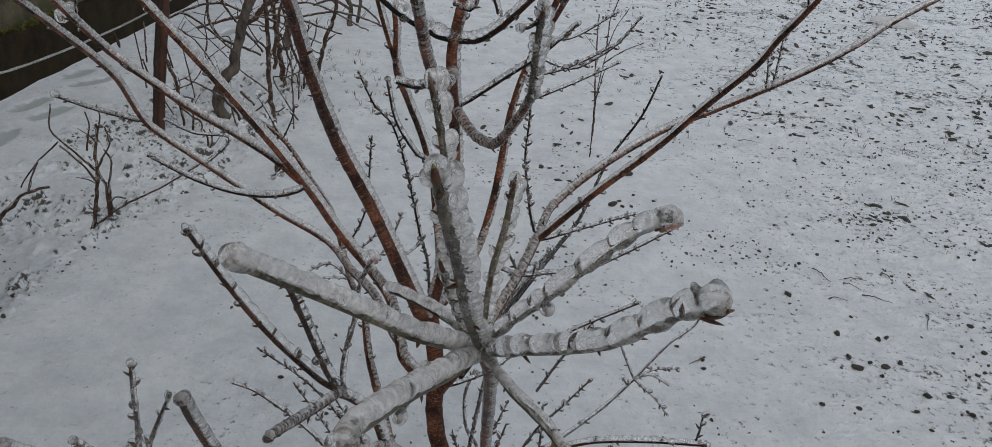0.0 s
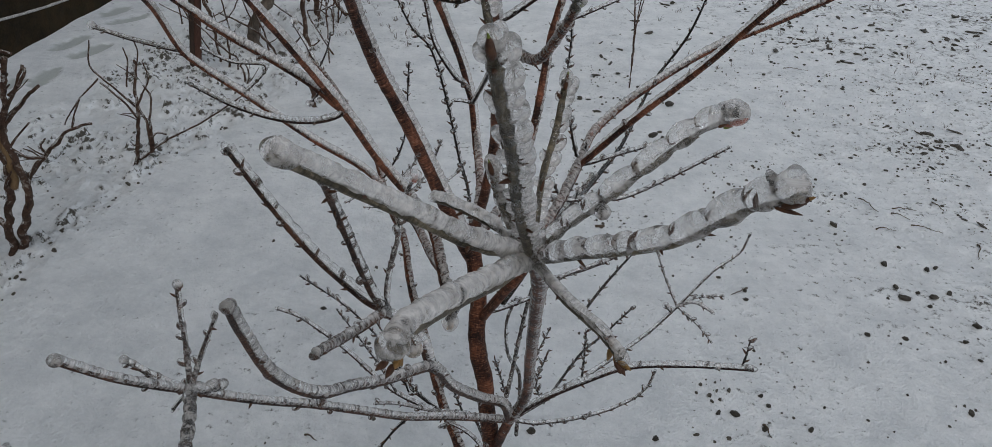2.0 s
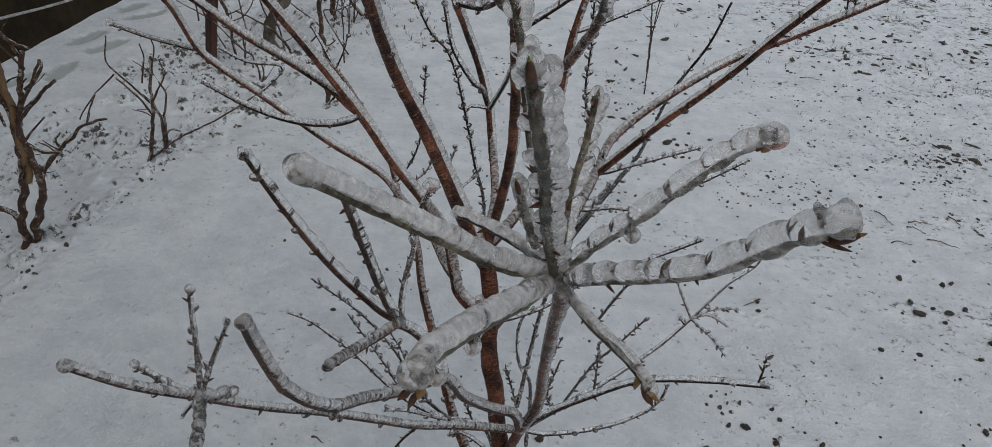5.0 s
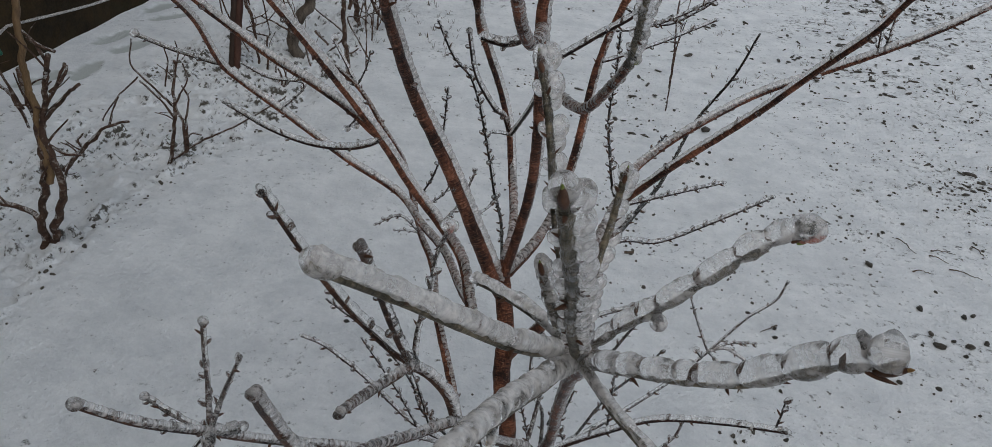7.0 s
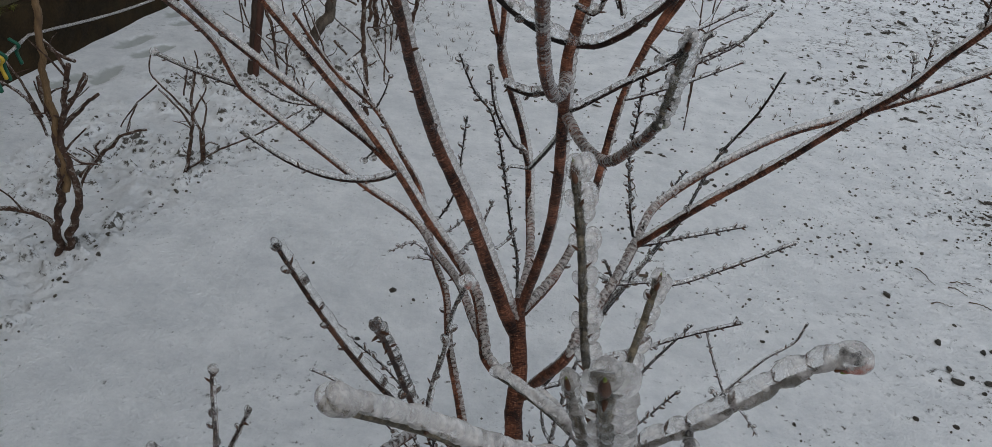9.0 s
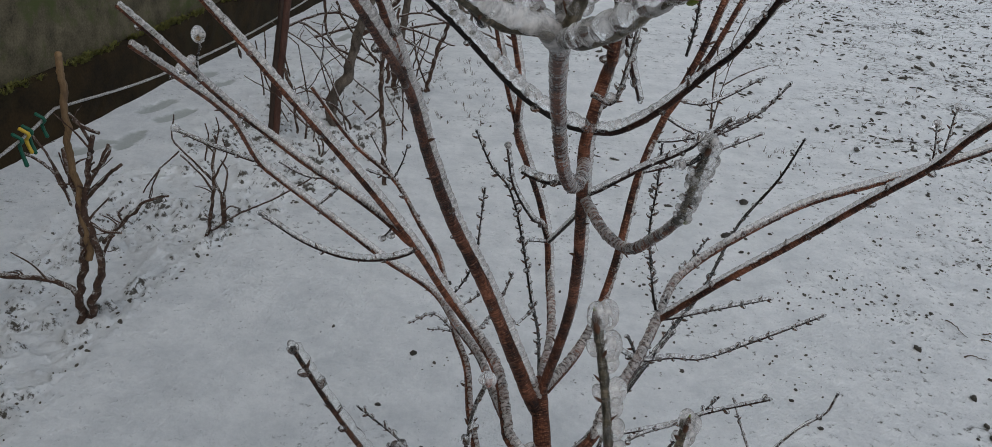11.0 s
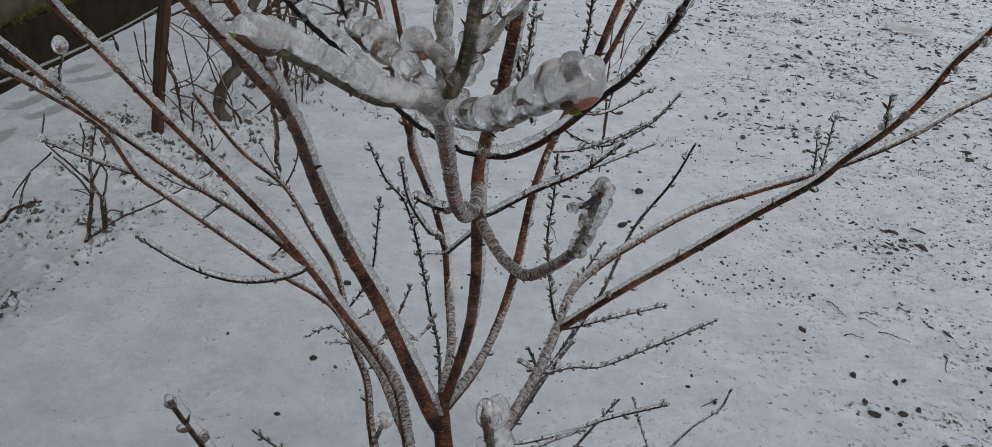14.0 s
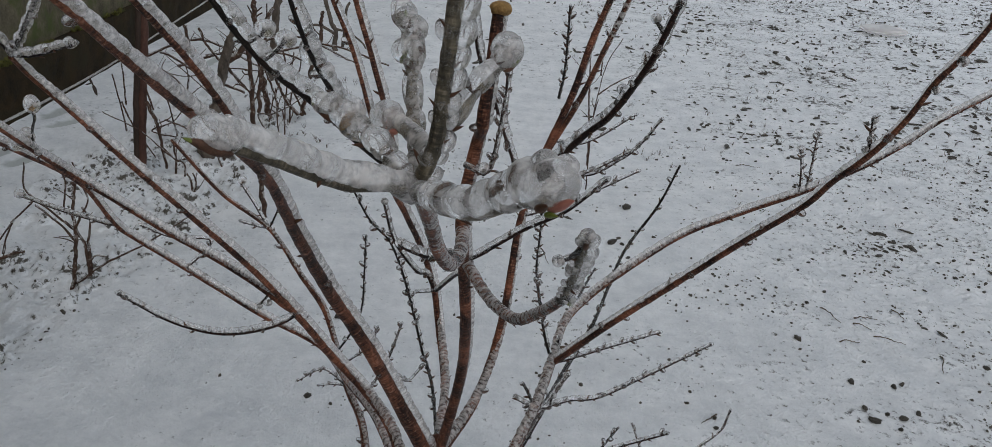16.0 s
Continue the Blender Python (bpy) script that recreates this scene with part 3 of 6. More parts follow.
cane(plant, [(-1.613, 2.060, 0.446), (-1.640, 2.060, 0.512), (-1.690, 2.060, 0.554), (-1.745, 2.060, 0.575)], 0.0048, 0.0040, "cane")
cane(plant, [(-1.615, 2.060, 0.476), (-1.649, 2.060, 0.560), (-1.706, 2.060, 0.656)], 0.0040, 0.0032, "cane")
cane(plant, [(-1.609, 2.060, 0.416), (-1.626, 2.060, 0.485), (-1.643, 2.060, 0.541)], 0.0040, 0.0032, "cane")
cane(plant, [(-1.567, 2.060, 0.371), (-1.521, 2.060, 0.347), (-1.456, 2.060, 0.347)], 0.0048, 0.0032, "cane")
cane(plant, [(-1.507, 2.060, 0.638), (-1.535, 2.060, 0.690), (-1.578, 2.060, 0.729)], 0.0048, 0.0040, "cane")
cane(plant, [(-1.553, 2.060, 0.697), (-1.509, 2.060, 0.675), (-1.477, 2.060, 0.665)], 0.0056, 0.0048, "cane")
plant = thing("rose_bush", (-1.53, 2.72, 0.0), "leafless thin rose bush with ice on its stems", "bush")
cane(plant, [(-1.574, 2.720, -0.052), (-1.544, 2.720, 0.037), (-1.518, 2.720, 0.163), (-1.499, 2.720, 0.321), (-1.483, 2.720, 0.423)], 0.0080, 0.0048, "cane")
cane(plant, [(-1.485, 2.720, 0.047), (-1.480, 2.720, 0.156), (-1.502, 2.720, 0.244), (-1.482, 2.720, 0.286)], 0.0064, 0.0040, "cane")
cane(plant, [(-1.476, 2.720, 0.057), (-1.466, 2.720, 0.198), (-1.448, 2.720, 0.279), (-1.468, 2.720, 0.326)], 0.0048, 0.0032, "cane")
cane(plant, [(-1.541, 2.720, 0.010), (-1.429, 2.720, 0.097), (-1.269, 2.720, 0.190), (-1.064, 2.720, 0.333)], 0.0040, 0.0024, "cane")
cane(plant, [(-1.508, 2.720, 0.230), (-1.574, 2.720, 0.297), (-1.630, 2.720, 0.352), (-1.660, 2.720, 0.397), (-1.638, 2.720, 0.485)], 0.0040, 0.0024, "cane")
cane(plant, [(-1.512, 2.720, 0.191), (-1.554, 2.720, 0.249), (-1.634, 2.720, 0.326)], 0.0040, 0.0032, "cane")
cane(plant, [(-1.637, 2.720, 0.338), (-1.733, 2.720, 0.247), (-1.813, 2.720, 0.142)], 0.0032, 0.0024, "cane")
cane(plant, [(-1.733, 2.720, 0.247), (-1.769, 2.720, 0.176), (-1.790, 2.720, 0.119)], 0.0032, 0.0024, "cane")
cane(plant, [(-1.489, 2.720, 0.373), (-1.466, 2.720, 0.450), (-1.471, 2.720, 0.497)], 0.0032, 0.0024, "cane")
cane(plant, [(-1.482, 2.720, 0.286), (-1.443, 2.720, 0.355), (-1.455, 2.720, 0.415)], 0.0032, 0.0024, "cane")
cane(plant, [(-1.486, 2.720, 0.088), (-1.451, 2.720, 0.134), (-1.413, 2.720, 0.132)], 0.0032, 0.0024, "cane")
cane(plant, [(-1.534, 2.720, 0.316), (-1.511, 2.720, 0.419), (-1.518, 2.720, 0.466)], 0.0032, 0.0024, "cane")
plant = thing("fallen_branch", (-1.9, 2.75, 0.0), "thin forked dead branch lying on clods", "branch")
cane(plant, [(-1.850, 2.500, 0.027), (-1.788, 2.500, 0.098), (-1.699, 2.500, 0.189), (-1.645, 2.500, 0.230), (-1.569, 2.500, 0.260)], 0.0090, 0.0040, "cane")
cane(plant, [(-1.759, 2.500, 0.121), (-1.777, 2.500, 0.159), (-1.748, 2.500, 0.189)], 0.0040, 0.0030, "cane")
plant = thing("vine_post", (-1.78, 3.82, 0.0), "red-brown wooden post of the vine row", "post", "posts of the vine row")
cane(plant, [(-1.751, 3.820, -0.020), (-1.713, 3.820, 0.281), (-1.673, 3.820, 0.529), (-1.642, 3.820, 0.735), (-1.601, 3.820, 0.985)], 0.0190, 0.0180, "post")
# The post's shaded side, put in as a separate darker piece.
half, _ = spline([(-1.776, 3.812, -0.03), (-1.736, 3.812, 0.281), (-1.696, 3.812, 0.529), (-1.624, 3.812, 0.985)], 0.02)
part("shaded_side", tube("shaded_side", half - np.array(plant.location), np.full(len(half), 0.0165), 7, 0.10, 0, 3), POST_SHADE_LEAF, plant, "shaded side of the post, added as a darker piece")
plant = thing("climbing_canes", (-1.65, 3.82, 0.0), "thin bare climbing canes hanging round a wooden post", "vine", "vines of the bed")
cane(plant, [(-1.794, 3.820, 0.211), (-1.810, 3.820, 0.351), (-1.825, 3.820, 0.486)], 0.0040, 0.0030, "cane")
cane(plant, [(-1.781, 3.820, 0.339), (-1.774, 3.820, 0.462), (-1.772, 3.820, 0.537)], 0.004,0.003, "cane")
cane(plant, [(-1.689, 3.820, 0.471), (-1.667, 3.820, 0.382), (-1.654, 3.820, 0.322)], 0.0050, 0.0040, "cane")
cane(plant, [(-1.687, 3.820, 0.365), (-1.647, 3.820, 0.260), (-1.637, 3.820, 0.132), (-1.623, 3.820, 0.035)], 0.0090, 0.0060, "cane")
cane(plant, [(-1.637, 3.820, 0.132), (-1.593, 3.820, 0.088)], 0.0050, 0.0030, "cane")
cane(plant, [(-1.608, 3.820, -0.099), (-1.581, 3.820, 0.040), (-1.577, 3.820, 0.171)], 0.007,0.004,"cane")
cane(plant, [(-1.801, 3.820, 0.352), (-1.753, 3.820, 0.216), (-1.673, 3.820, 0.079)], 0.0040, 0.0030, "cane")
plant = thing("old_vine", (-1.52, 4.06, 0.0), "old gnarled vine with shaggy grey-brown bark", "vine", "vines of the bed")
cane(plant, [(-1.521, 4.060, -0.014), (-1.539, 4.060, 0.079), (-1.517, 4.060, 0.167), (-1.447, 4.060, 0.259), (-1.417, 4.060, 0.344), (-1.389, 4.060, 0.444), (-1.336, 4.060, 0.576), (-1.298, 4.060, 0.761)], 0.0300, 0.0225, "bark")
cane(plant, [(-1.404, 4.060, 0.146), (-1.340, 4.060, 0.084)], 0.0080, 0.0050, "cane")
cane(plant, [(-1.439, 4.060, 0.276), (-1.515, 4.060, 0.201), (-1.551, 4.060, 0.146)], 0.0080, 0.0060, "cane")
cane(plant, [(-1.355, 4.060, 0.511), (-1.209, 4.060, 0.651), (-1.113, 4.060, 0.781)], 0.0140, 0.0100, "cane")
cane(plant, [(-1.560, 4.100, 0.670), (-1.556, 4.100, 0.495), (-1.503, 4.100, 0.417), (-1.390, 4.100, 0.377), (-1.302, 4.100, 0.347)], 0.0075, 0.0055, "cane")
cane(plant, [(-1.518, 4.150, 0.649), (-1.491, 4.150, 0.571), (-1.416, 4.150, 0.479), (-1.354, 4.150, 0.411), (-1.304, 4.150, 0.348)], 0.0065, 0.0050, "cane")
cane(plant, [(-1.664, 4.000, 0.555), (-1.618, 4.000, 0.543), (-1.497, 4.000, 0.457), (-1.391, 4.000, 0.368)], 0.0055, 0.0040, "cane")
plant = thing("bare_shrub", (-1.1, 3.9, 0.0), "leafless brown shrub with upright stems in snow", "bush")
cane(plant, [(-1.028, 3.380, -0.007), (-1.029, 3.380, 0.176), (-1.040, 3.380, 0.350), (-1.040, 3.380, 0.518), (-1.040, 3.380, 0.704), (-1.042, 3.380, 0.881)], 0.0112, 0.0080, "cane")
cane(plant, [(-1.014, 3.380, 0.493), (-0.997, 3.380, 0.657), (-0.967, 3.380, 0.814)], 0.0080, 0.0056, "cane")
cane(plant, [(-1.440, 3.620, -0.048), (-1.430, 3.620, 0.019), (-1.449, 3.620, 0.090)], 0.0064, 0.0040, "cane")
cane(plant, [(-1.440, 3.620, -0.048), (-1.414, 3.620, 0.037), (-1.419, 3.620, 0.094)], 0.0048, 0.0032, "cane")
cane(plant, [(-1.186, 4.700, 0.041), (-1.268, 4.700, 0.148), (-1.314, 4.700, 0.293), (-1.346, 4.700, 0.471)], 0.0096, 0.0056, "cane")
cane(plant, [(-1.148, 4.700, 0.045), (-1.222, 4.700, 0.228), (-1.256, 4.700, 0.445)], 0.0064, 0.0048, "cane")
cane(plant, [(-1.299, 4.700, 0.067), (-1.334, 4.700, 0.216), (-1.403, 4.700, 0.393)], 0.0064, 0.0048, "cane")
cane(plant, [(-1.167, 4.700, 0.043), (-1.103, 4.700, 0.279), (-1.039, 4.700, 0.468), (-1.022, 4.700, 0.646)], 0.0128, 0.0096, "cane")
cane(plant, [(-1.263, 4.700, -0.046), (-1.300, 4.700, 0.028), (-1.374, 4.700, 0.078)], 0.0040, 0.0024, "cane")
cane(plant, [(-1.263, 4.700, -0.046), (-1.216, 4.700, 0.057), (-1.242, 4.700, 0.131)], 0.0040, 0.0024, "cane")
cane(plant, [(-1.282, 4.700, -0.068), (-1.307, 4.700, 0.066), (-1.267, 4.700, 0.167)], 0.0040, 0.0024, "cane")
cane(plant, [(-1.363, 4.700, 0.004), (-1.369, 4.700, 0.137), (-1.388, 4.700, 0.289), (-1.400, 4.700, 0.509), (-1.402, 4.700, 0.687)], 0.0170, 0.0130, "cane")
plant = thing("far_vine", (-1.568, 5.50, 0.0), "dark old vine trunk farther along the row", "vine", "vines of the bed")
cane(plant, [(-1.567, 5.500, -0.017), (-1.552, 5.500, 0.135), (-1.513, 5.500, 0.333), (-1.475, 5.500, 0.544)], 0.0270, 0.0220, "bark")
plant = thing("garden_bush", (-1.314, 6.43, 0.0), "dark leafless bush with arching stems in snow", "bush")
cane(plant, [(-1.315, 6.430, -0.011), (-1.298, 6.430, 0.141), (-1.328, 6.430, 0.228), (-1.366, 6.430, 0.390)], 0.0210, 0.0140, "bark")
cane(plant, [(-1.256, 6.500, 0.019), (-1.235, 6.500, 0.182), (-1.205, 6.500, 0.367)], 0.0150, 0.0100, "bark")
cane(plant, [(-1.298, 6.430, 0.131), (-1.343, 6.430, 0.152), (-1.419, 6.430, 0.186), (-1.510, 6.430, 0.174), (-1.592, 6.430, 0.137)], 0.0120, 0.0080, "bark")
cane(plant, [(-1.287, 6.400, 0.167), (-1.186, 6.400, 0.156), (-1.100, 6.400, 0.093), (-1.044, 6.400, 0.037)], 0.0100, 0.0060, "bark")
plant = thing("thin_sapling", (0.49, 4.2, 0.0), "thin leafless dark sapling standing in the snow", "sapling")
cane(plant, [(0.491, 4.230, -0.003), (0.486, 4.230, 0.158), (0.469, 4.230, 0.325), (0.455, 4.230, 0.517), (0.446, 4.230, 0.671)], 0.0060, 0.0030, "cane")
cane(plant, [(0.483, 4.230, 0.175), (0.496, 4.230, 0.277), (0.514, 4.230, 0.377)], 0.0036, 0.0024, "cane")
cane(plant, [(0.458, 3.900, -0.044), (0.452, 3.900, 0.170), (0.450, 3.900, 0.335), (0.463, 3.900, 0.495), (0.491, 3.900, 0.651), (0.551, 3.900, 0.774)], 0.0036, 0.0018, "cane")
cane(plant, [(0.463, 3.900, 0.495), (0.547, 3.900, 0.563), (0.646, 3.900, 0.614)], 0.0036, 0.0018, "cane")
cane(plant, [(0.468, 3.900, 0.589), (0.469, 3.900, 0.710), (0.511, 3.900, 0.859)], 0.0036, 0.0018, "cane")

# the tangle of thin canes behind the posts
tangle = thing("cane_tangle", (-1.25, 4.3, 0.0), "tangle of thin bare brown canes by the old vine", "vine", "vines of the bed")
g = np.random.default_rng(31)
for k in range(7):
    x, y = g.uniform(-1.65, -1.05), g.uniform(3.9, 5.0)
    h, dx, dy = g.uniform(0.18, 0.5), g.uniform(-0.35, 0.35), g.uniform(-0.2, 0.2)
    cane(tangle, [(x, y, -0.01), (x + dx * 0.25, y + dy * 0.3, h * 0.4), (x + dx * 0.8, y + dy * 0.8, h * 0.8), (x + dx * g.uniform(0.9, 1.6), y + dy, h)], g.uniform(0.004, 0.008), 0.003, "cane")
for k in range(5):
    x, y = g.uniform(-1.6, -0.9), g.uniform(4.0, 4.6)
    cane(tangle, [(x - 0.3, y, 0.45), (x, y + 0.05, 0.5 + g.uniform(-0.1, 0.1)), (x + 0.35, y, 0.42)], 0.006, 0.004, "cane")

for k in range(8):
    x, y, z = g.uniform(-2.0, -1.15), g.uniform(3.75, 4.5), g.uniform(0.08, 0.5)
    d = np.array((g.uniform(-0.3, 0.3), g.uniform(-0.1, 0.1), g.uniform(-0.05, 0.25)))
    root = np.array((x, y, z))
    bow = g.normal(0, 0.035, (2, 3))
    cane(tangle, [(x + 0.06, y, -0.01), root - d * 0.4 + bow[0], root + bow[1] * 0.3, root + d * 0.6 + bow[1], root + d * 1.1], 0.0045, 0.002, "cane")

# wire from the stake to the post, with ties
wire_thing = thing("trellis_wire", (-1.6, 2.06, 0.72), "thin ice-coated wire strung between vine stake and post", "wire")
shift = np.array(wire_thing.location)
run_a, _ = spline([(-1.45, 1.55, 0.735), (-1.532, 1.85, 0.728), (-1.604, 2.06, 0.724)], 0.02)
run_b, _ = spline([(-1.604, 2.06, 0.724), (-1.64, 2.6, 0.655), (-1.68, 3.3, 0.615), (-1.72, 3.82, 0.60), (-1.75, 4.6, 0.61), (-1.8, 6.0, 0.63)], 0.03)
for run, k in ((run_a, 1), (run_b, 2)):
    strand = part("wire", tube("wire", run - shift, np.full(len(run), 0.003), 7, 0.03, 0, k), WIRE, wire_thing)
    r = 0.0045 * beads(np.linspace(0, 1, len(run)) * 2, 0.06, 0.25, k)
    part("ice_coat", tube("ice_coat", run - shift, r, 8, 0.08, 0.3, k + 5), ICE_FILM, strand)
for y, mat, drop in ((1.80, TIE_GREEN, 0.07), (1.84, TIE_YELLOW, 0.05), (1.86, TIE_GREEN, 0.06), (1.95, TIE_GREEN, 0.05)):
    x = float(np.interp(y, run_a[:, 1], run_a[:, 0]))
    bow = [(x - 0.012, y, 0.75), (x + 0.01, y + 0.004, 0.735), (x - 0.006, y + 0.01, 0.715), (x + 0.012, y, 0.735 - drop)]
    p, q = spline(bow, 0.006)
    part("plastic_tie", tube("plastic_tie", p - shift, np.full(len(p), 0.005), 7, 0.1, 0, 4), mat, wire_thing, "yellow plastic tie" if mat is TIE_YELLOW else "green plastic tie")


for k, (dx, dz, ln, way) in enumerate(((0.0, -0.02, 0.020, (0.3, 0.1, -1.0)), (0.010, -0.055, 0.024, (0.25, 0.0, -1.0)), (-0.014, -0.03, 0.014, (-1.0, 0.1, -0.3)))):
    leaf = part("dead_leaf", blob("dead_leaf", ln * 0.45, ln * 0.22, ln, seed=61 + k, rough=0.2, tip=0.5), POST_SHADE_LEAF, wire_thing, "dark curled dead leaf frozen to the wire")
    leaf.matrix_local = along(way, np.array((-1.683 + dx, 3.345, 0.612 + dz)) - shift)


# ---- litter on the snow ----
def lump_mesh(seed):
    g = np.random.default_rng(seed)
    me = blob("clod", 0.85, 0.72, 0.62, seed=seed, rough=0.16, rings=5, sides=7)
    for v in me.vertices:
        v.co *= 1 + g.uniform(-0.22, 0.22)
    me.polygons.foreach_set("use_smooth", [False] * len(me.polygons))
    me.materials.append(CLOD)
    return me


LUMPS = [lump_mesh(40 + k) for k in range(7)]
g = np.random.default_rng(77)
clod_count = 0


def clod(x, y, size):
    global clod_count
    ob = new("clod", LUMPS[clod_count % 7])
    clod_count += 1
    ob.matrix_world = Matrix.LocRotScale((x, y, ground_height(x, y) + size * 0.22), Euler((g.uniform(-0.3, 0.3), g.uniform(-0.3, 0.3), g.uniform(0, 6.28))), (size * g.uniform(0.8, 1.3), size * g.uniform(0.8, 1.2), size * g.uniform(0.6, 1.0)))
    tagged(ob, "dark crumbly clod of soil lying on thin snow", "clod", "clods on the snow")


CLODS = [(1.215, 2.374, 0.019), (1.115, 2.619, 0.015), (1.211, 2.170, 0.020), (1.203, 2.232, 0.014), (1.264, 2.205, 0.011), (1.305, 2.184, 0.019), (1.366, 2.213, 0.013), (0.752, 1.546, 0.012), (0.565, 1.581, 0.013), (0.523, 1.583, 0.009), (0.698, 2.141, 0.011), (1.027, 1.963, 0.010), (1.135, 1.957, 0.010), (1.372, 2.032, 0.015), (1.309, 1.958, 0.010), (1.197, 1.652, 0.011), (0.648, 1.658, 0.009), (0.660, 1.621, 0.010), (0.633, 1.536, 0.011), (0.041, 1.449, 0.016), (0.348, 1.462, 0.011), (0.201, 3.706, 0.020), (-0.551, 2.609, 0.018), (0.515, 3.308, 0.028), (0.636, 3.691, 0.024), (-0.561, 2.154, 0.013), (-0.595, 1.885, 0.010), (-0.856, 2.233, 0.007), (-0.137, 2.659, 0.008)]
for x, y, size in CLODS:
    clod(x, y, size)
while clod_count < 290:
    x, y = g.uniform(0.25, 2.9), g.uniform(1.35, 4.8)
    if noise.noise((x * 1.3, y * 1.3, 4.0)) + 0.25 * x > 0.28 + g.uniform(-0.2, 0.2):
        clod(x, y, 0.0045 + 0.010 * g.random() ** 1.8)


def many_lumps(name, places, label):
    """Small lumps past counting, in one mesh."""
    base = LUMPS[0]
    co = np.array([v.co for v in base.vertices])
    polys = [tuple(p.vertices) for p in base.polygons]
    verts, faces = [], []
    for x, y, size in places:
        a = g.uniform(0, 6.28)
        c, s = math.cos(a), math.sin(a)
        n = len(verts)
        k = co * (size * g.uniform(0.7, 1.4, 3))
        z = ground_height(x, y)
        verts.extend(zip(k[:, 0] * c - k[:, 1] * s + x, k[:, 0] * s + k[:, 1] * c + y, k[:, 2] + z + size * 0.15))
        faces.extend(tuple(i + n for i in f) for f in polys)
    ob = part(name, mesh_from(name, verts, faces, False), CLOD)
    tagged(ob, label, "soil crumbs", kind="stuff")


spots = []
while len(spots) < 1200:
    y = g.uniform(1.3, 11.0)
    x = g.uniform(-1.3, 0.9 + 0.62 * y)
    w = noise.noise((x * 1.1, y * 1.1, 8.0)) + 0.5 * noise.noise((x * 4, y * 4, 2.0)) + 0.30 * min(2.5, x) + 0.10 * (y - 3.0)
    if w > 0.42 + g.uniform(-0.30, 0.22):
        spots.append((x, y, (0.0022 + 0.006 * g.random() ** 2.2) * (1 + 0.10 * y)))
while len(spots) < 3300:
    x, y = g.uniform(-0.6, 2.8), g.uniform(1.3, 4.6)
    if noise.noise((x * 2.6, y * 2.6, 15.0)) + 0.6 * noise.noise((x * 9, y * 9, 3.0)) > 0.42 - 0.14 * x + g.uniform(-0.2, 0.2):
        spots.append((x, y, 0.0022 + 0.007 * g.random() ** 2.4))
many_lumps("soil_crumbs", spots, "small dark crumbs of soil scattered over the snow")
spots = []
while len(spots) < 260:
    y = g.uniform(1.5, 5.5)
    x = g.uniform(-2.2, bed_edge(y) + 0.03)
    near = abs(x - bed_edge(y)) < 0.05 and y < 3.2
    if near or noise.noise((x * 5, y * 5, 6.0)) > 0.2:
        spots.append((x, y, (0.0025 + 0.007 * g.random() ** 2) * (1.15 if near else 1.0)))
many_lumps("bed_crumbs", spots, "dark clods of dug soil half under snow by the wall")

# flat scraps of dead leaf and turf lying in drifts over the far snow
FLAKES = lump_mesh(91)


def scraps(name, places, label):
    co = np.array([v.co for v in FLAKES.vertices])
    polys = [tuple(p.vertices) for p in FLAKES.polygons]
    verts, faces = [], []
    for x, y, size in places:
        a, b = g.uniform(0, 6.28), g.uniform(-0.35, 0.35)
        k = co * (size * np.array((g.uniform(0.7, 1.9), g.uniform(0.4, 0.9), g.uniform(0.25, 0.65)))) * g.uniform(0.8, 1.2, (len(co), 1))
        n = len(verts)
        c, s, z = math.cos(a), math.sin(a), ground_height(x, y) + size * 0.12
        verts.extend(zip(k[:, 0] * c - k[:, 1] * s + x, k[:, 0] * s + k[:, 1] * c + y, k[:, 2] + k[:, 0] * b + z))
        faces.extend(tuple(i + n for i in f) for f in polys)
    ob = part(name, mesh_from(name, verts, faces, False), CLOD)
    tagged(ob, label, "litter", kind="stuff")


spots = []
while len(spots) < 1500:
    y = 2.6 + 8.5 * g.random() ** 1.2
    x = g.uniform(-0.2, 1.1 + 0.62 * y)
    w = noise.noise((x * 1.4, y * 0.9, 21.0)) + 0.7 * noise.noise((x * 4.5, y * 3.0, 5.0)) + 0.16 * min(x, 3.0) + 0.05 * (y - 4)
    if w > 0.52 + g.uniform(-0.2, 0.2):
        spots.append((x, y, 0.007 + 0.017 * g.random() ** 2.0 + 0.0012 * y))
scraps("leaf_scraps", spots, "dark scraps of dead leaves and turf on snow")

# grass and weed stubble
spots = []
while len(spots) < 700:
    y = g.uniform(3.6, 11.0)
    x = g.uniform(0.6, 1.2 + 0.62 * y)
    if noise.noise((x * 1.6, y * 1.6, 12.0)) + 0.06 * (y - 4) > 0.12:
        spots.append((x, y, ground_height(x, y)))
for x, y in zip(g.uniform(-1.35, -0.75, 70), g.uniform(4.2, 5.6, 70)):
    spots.append((x, y, ground_height(x, y)))
grass = part("weed_stubble", tuft_mesh("weed_stubble", spots, 0.036, 6, 21, 0.9, 0.0013), STALK)
tagged(grass, "thin dry weed stubble poking through the snow", "weeds", kind="stuff")


def stalk(points, r):
    first = Vector(points[0])
    p, q = spline(points, 0.006)
    p = p + g.normal(0, 0.0011, p.shape)
    me = tube("dry_stalk", p - np.array(points[0]), r * (1 - 0.5 * q / q[-1]), 6, 0.3, 0, int(r * 1e6) % 97)
    ob = part("dry_stalk", me, STALK)
    ob.location = first
    tagged(ob, "brown dry stalk lying bent on the snow", "stalk", "dry stalks on the snow")


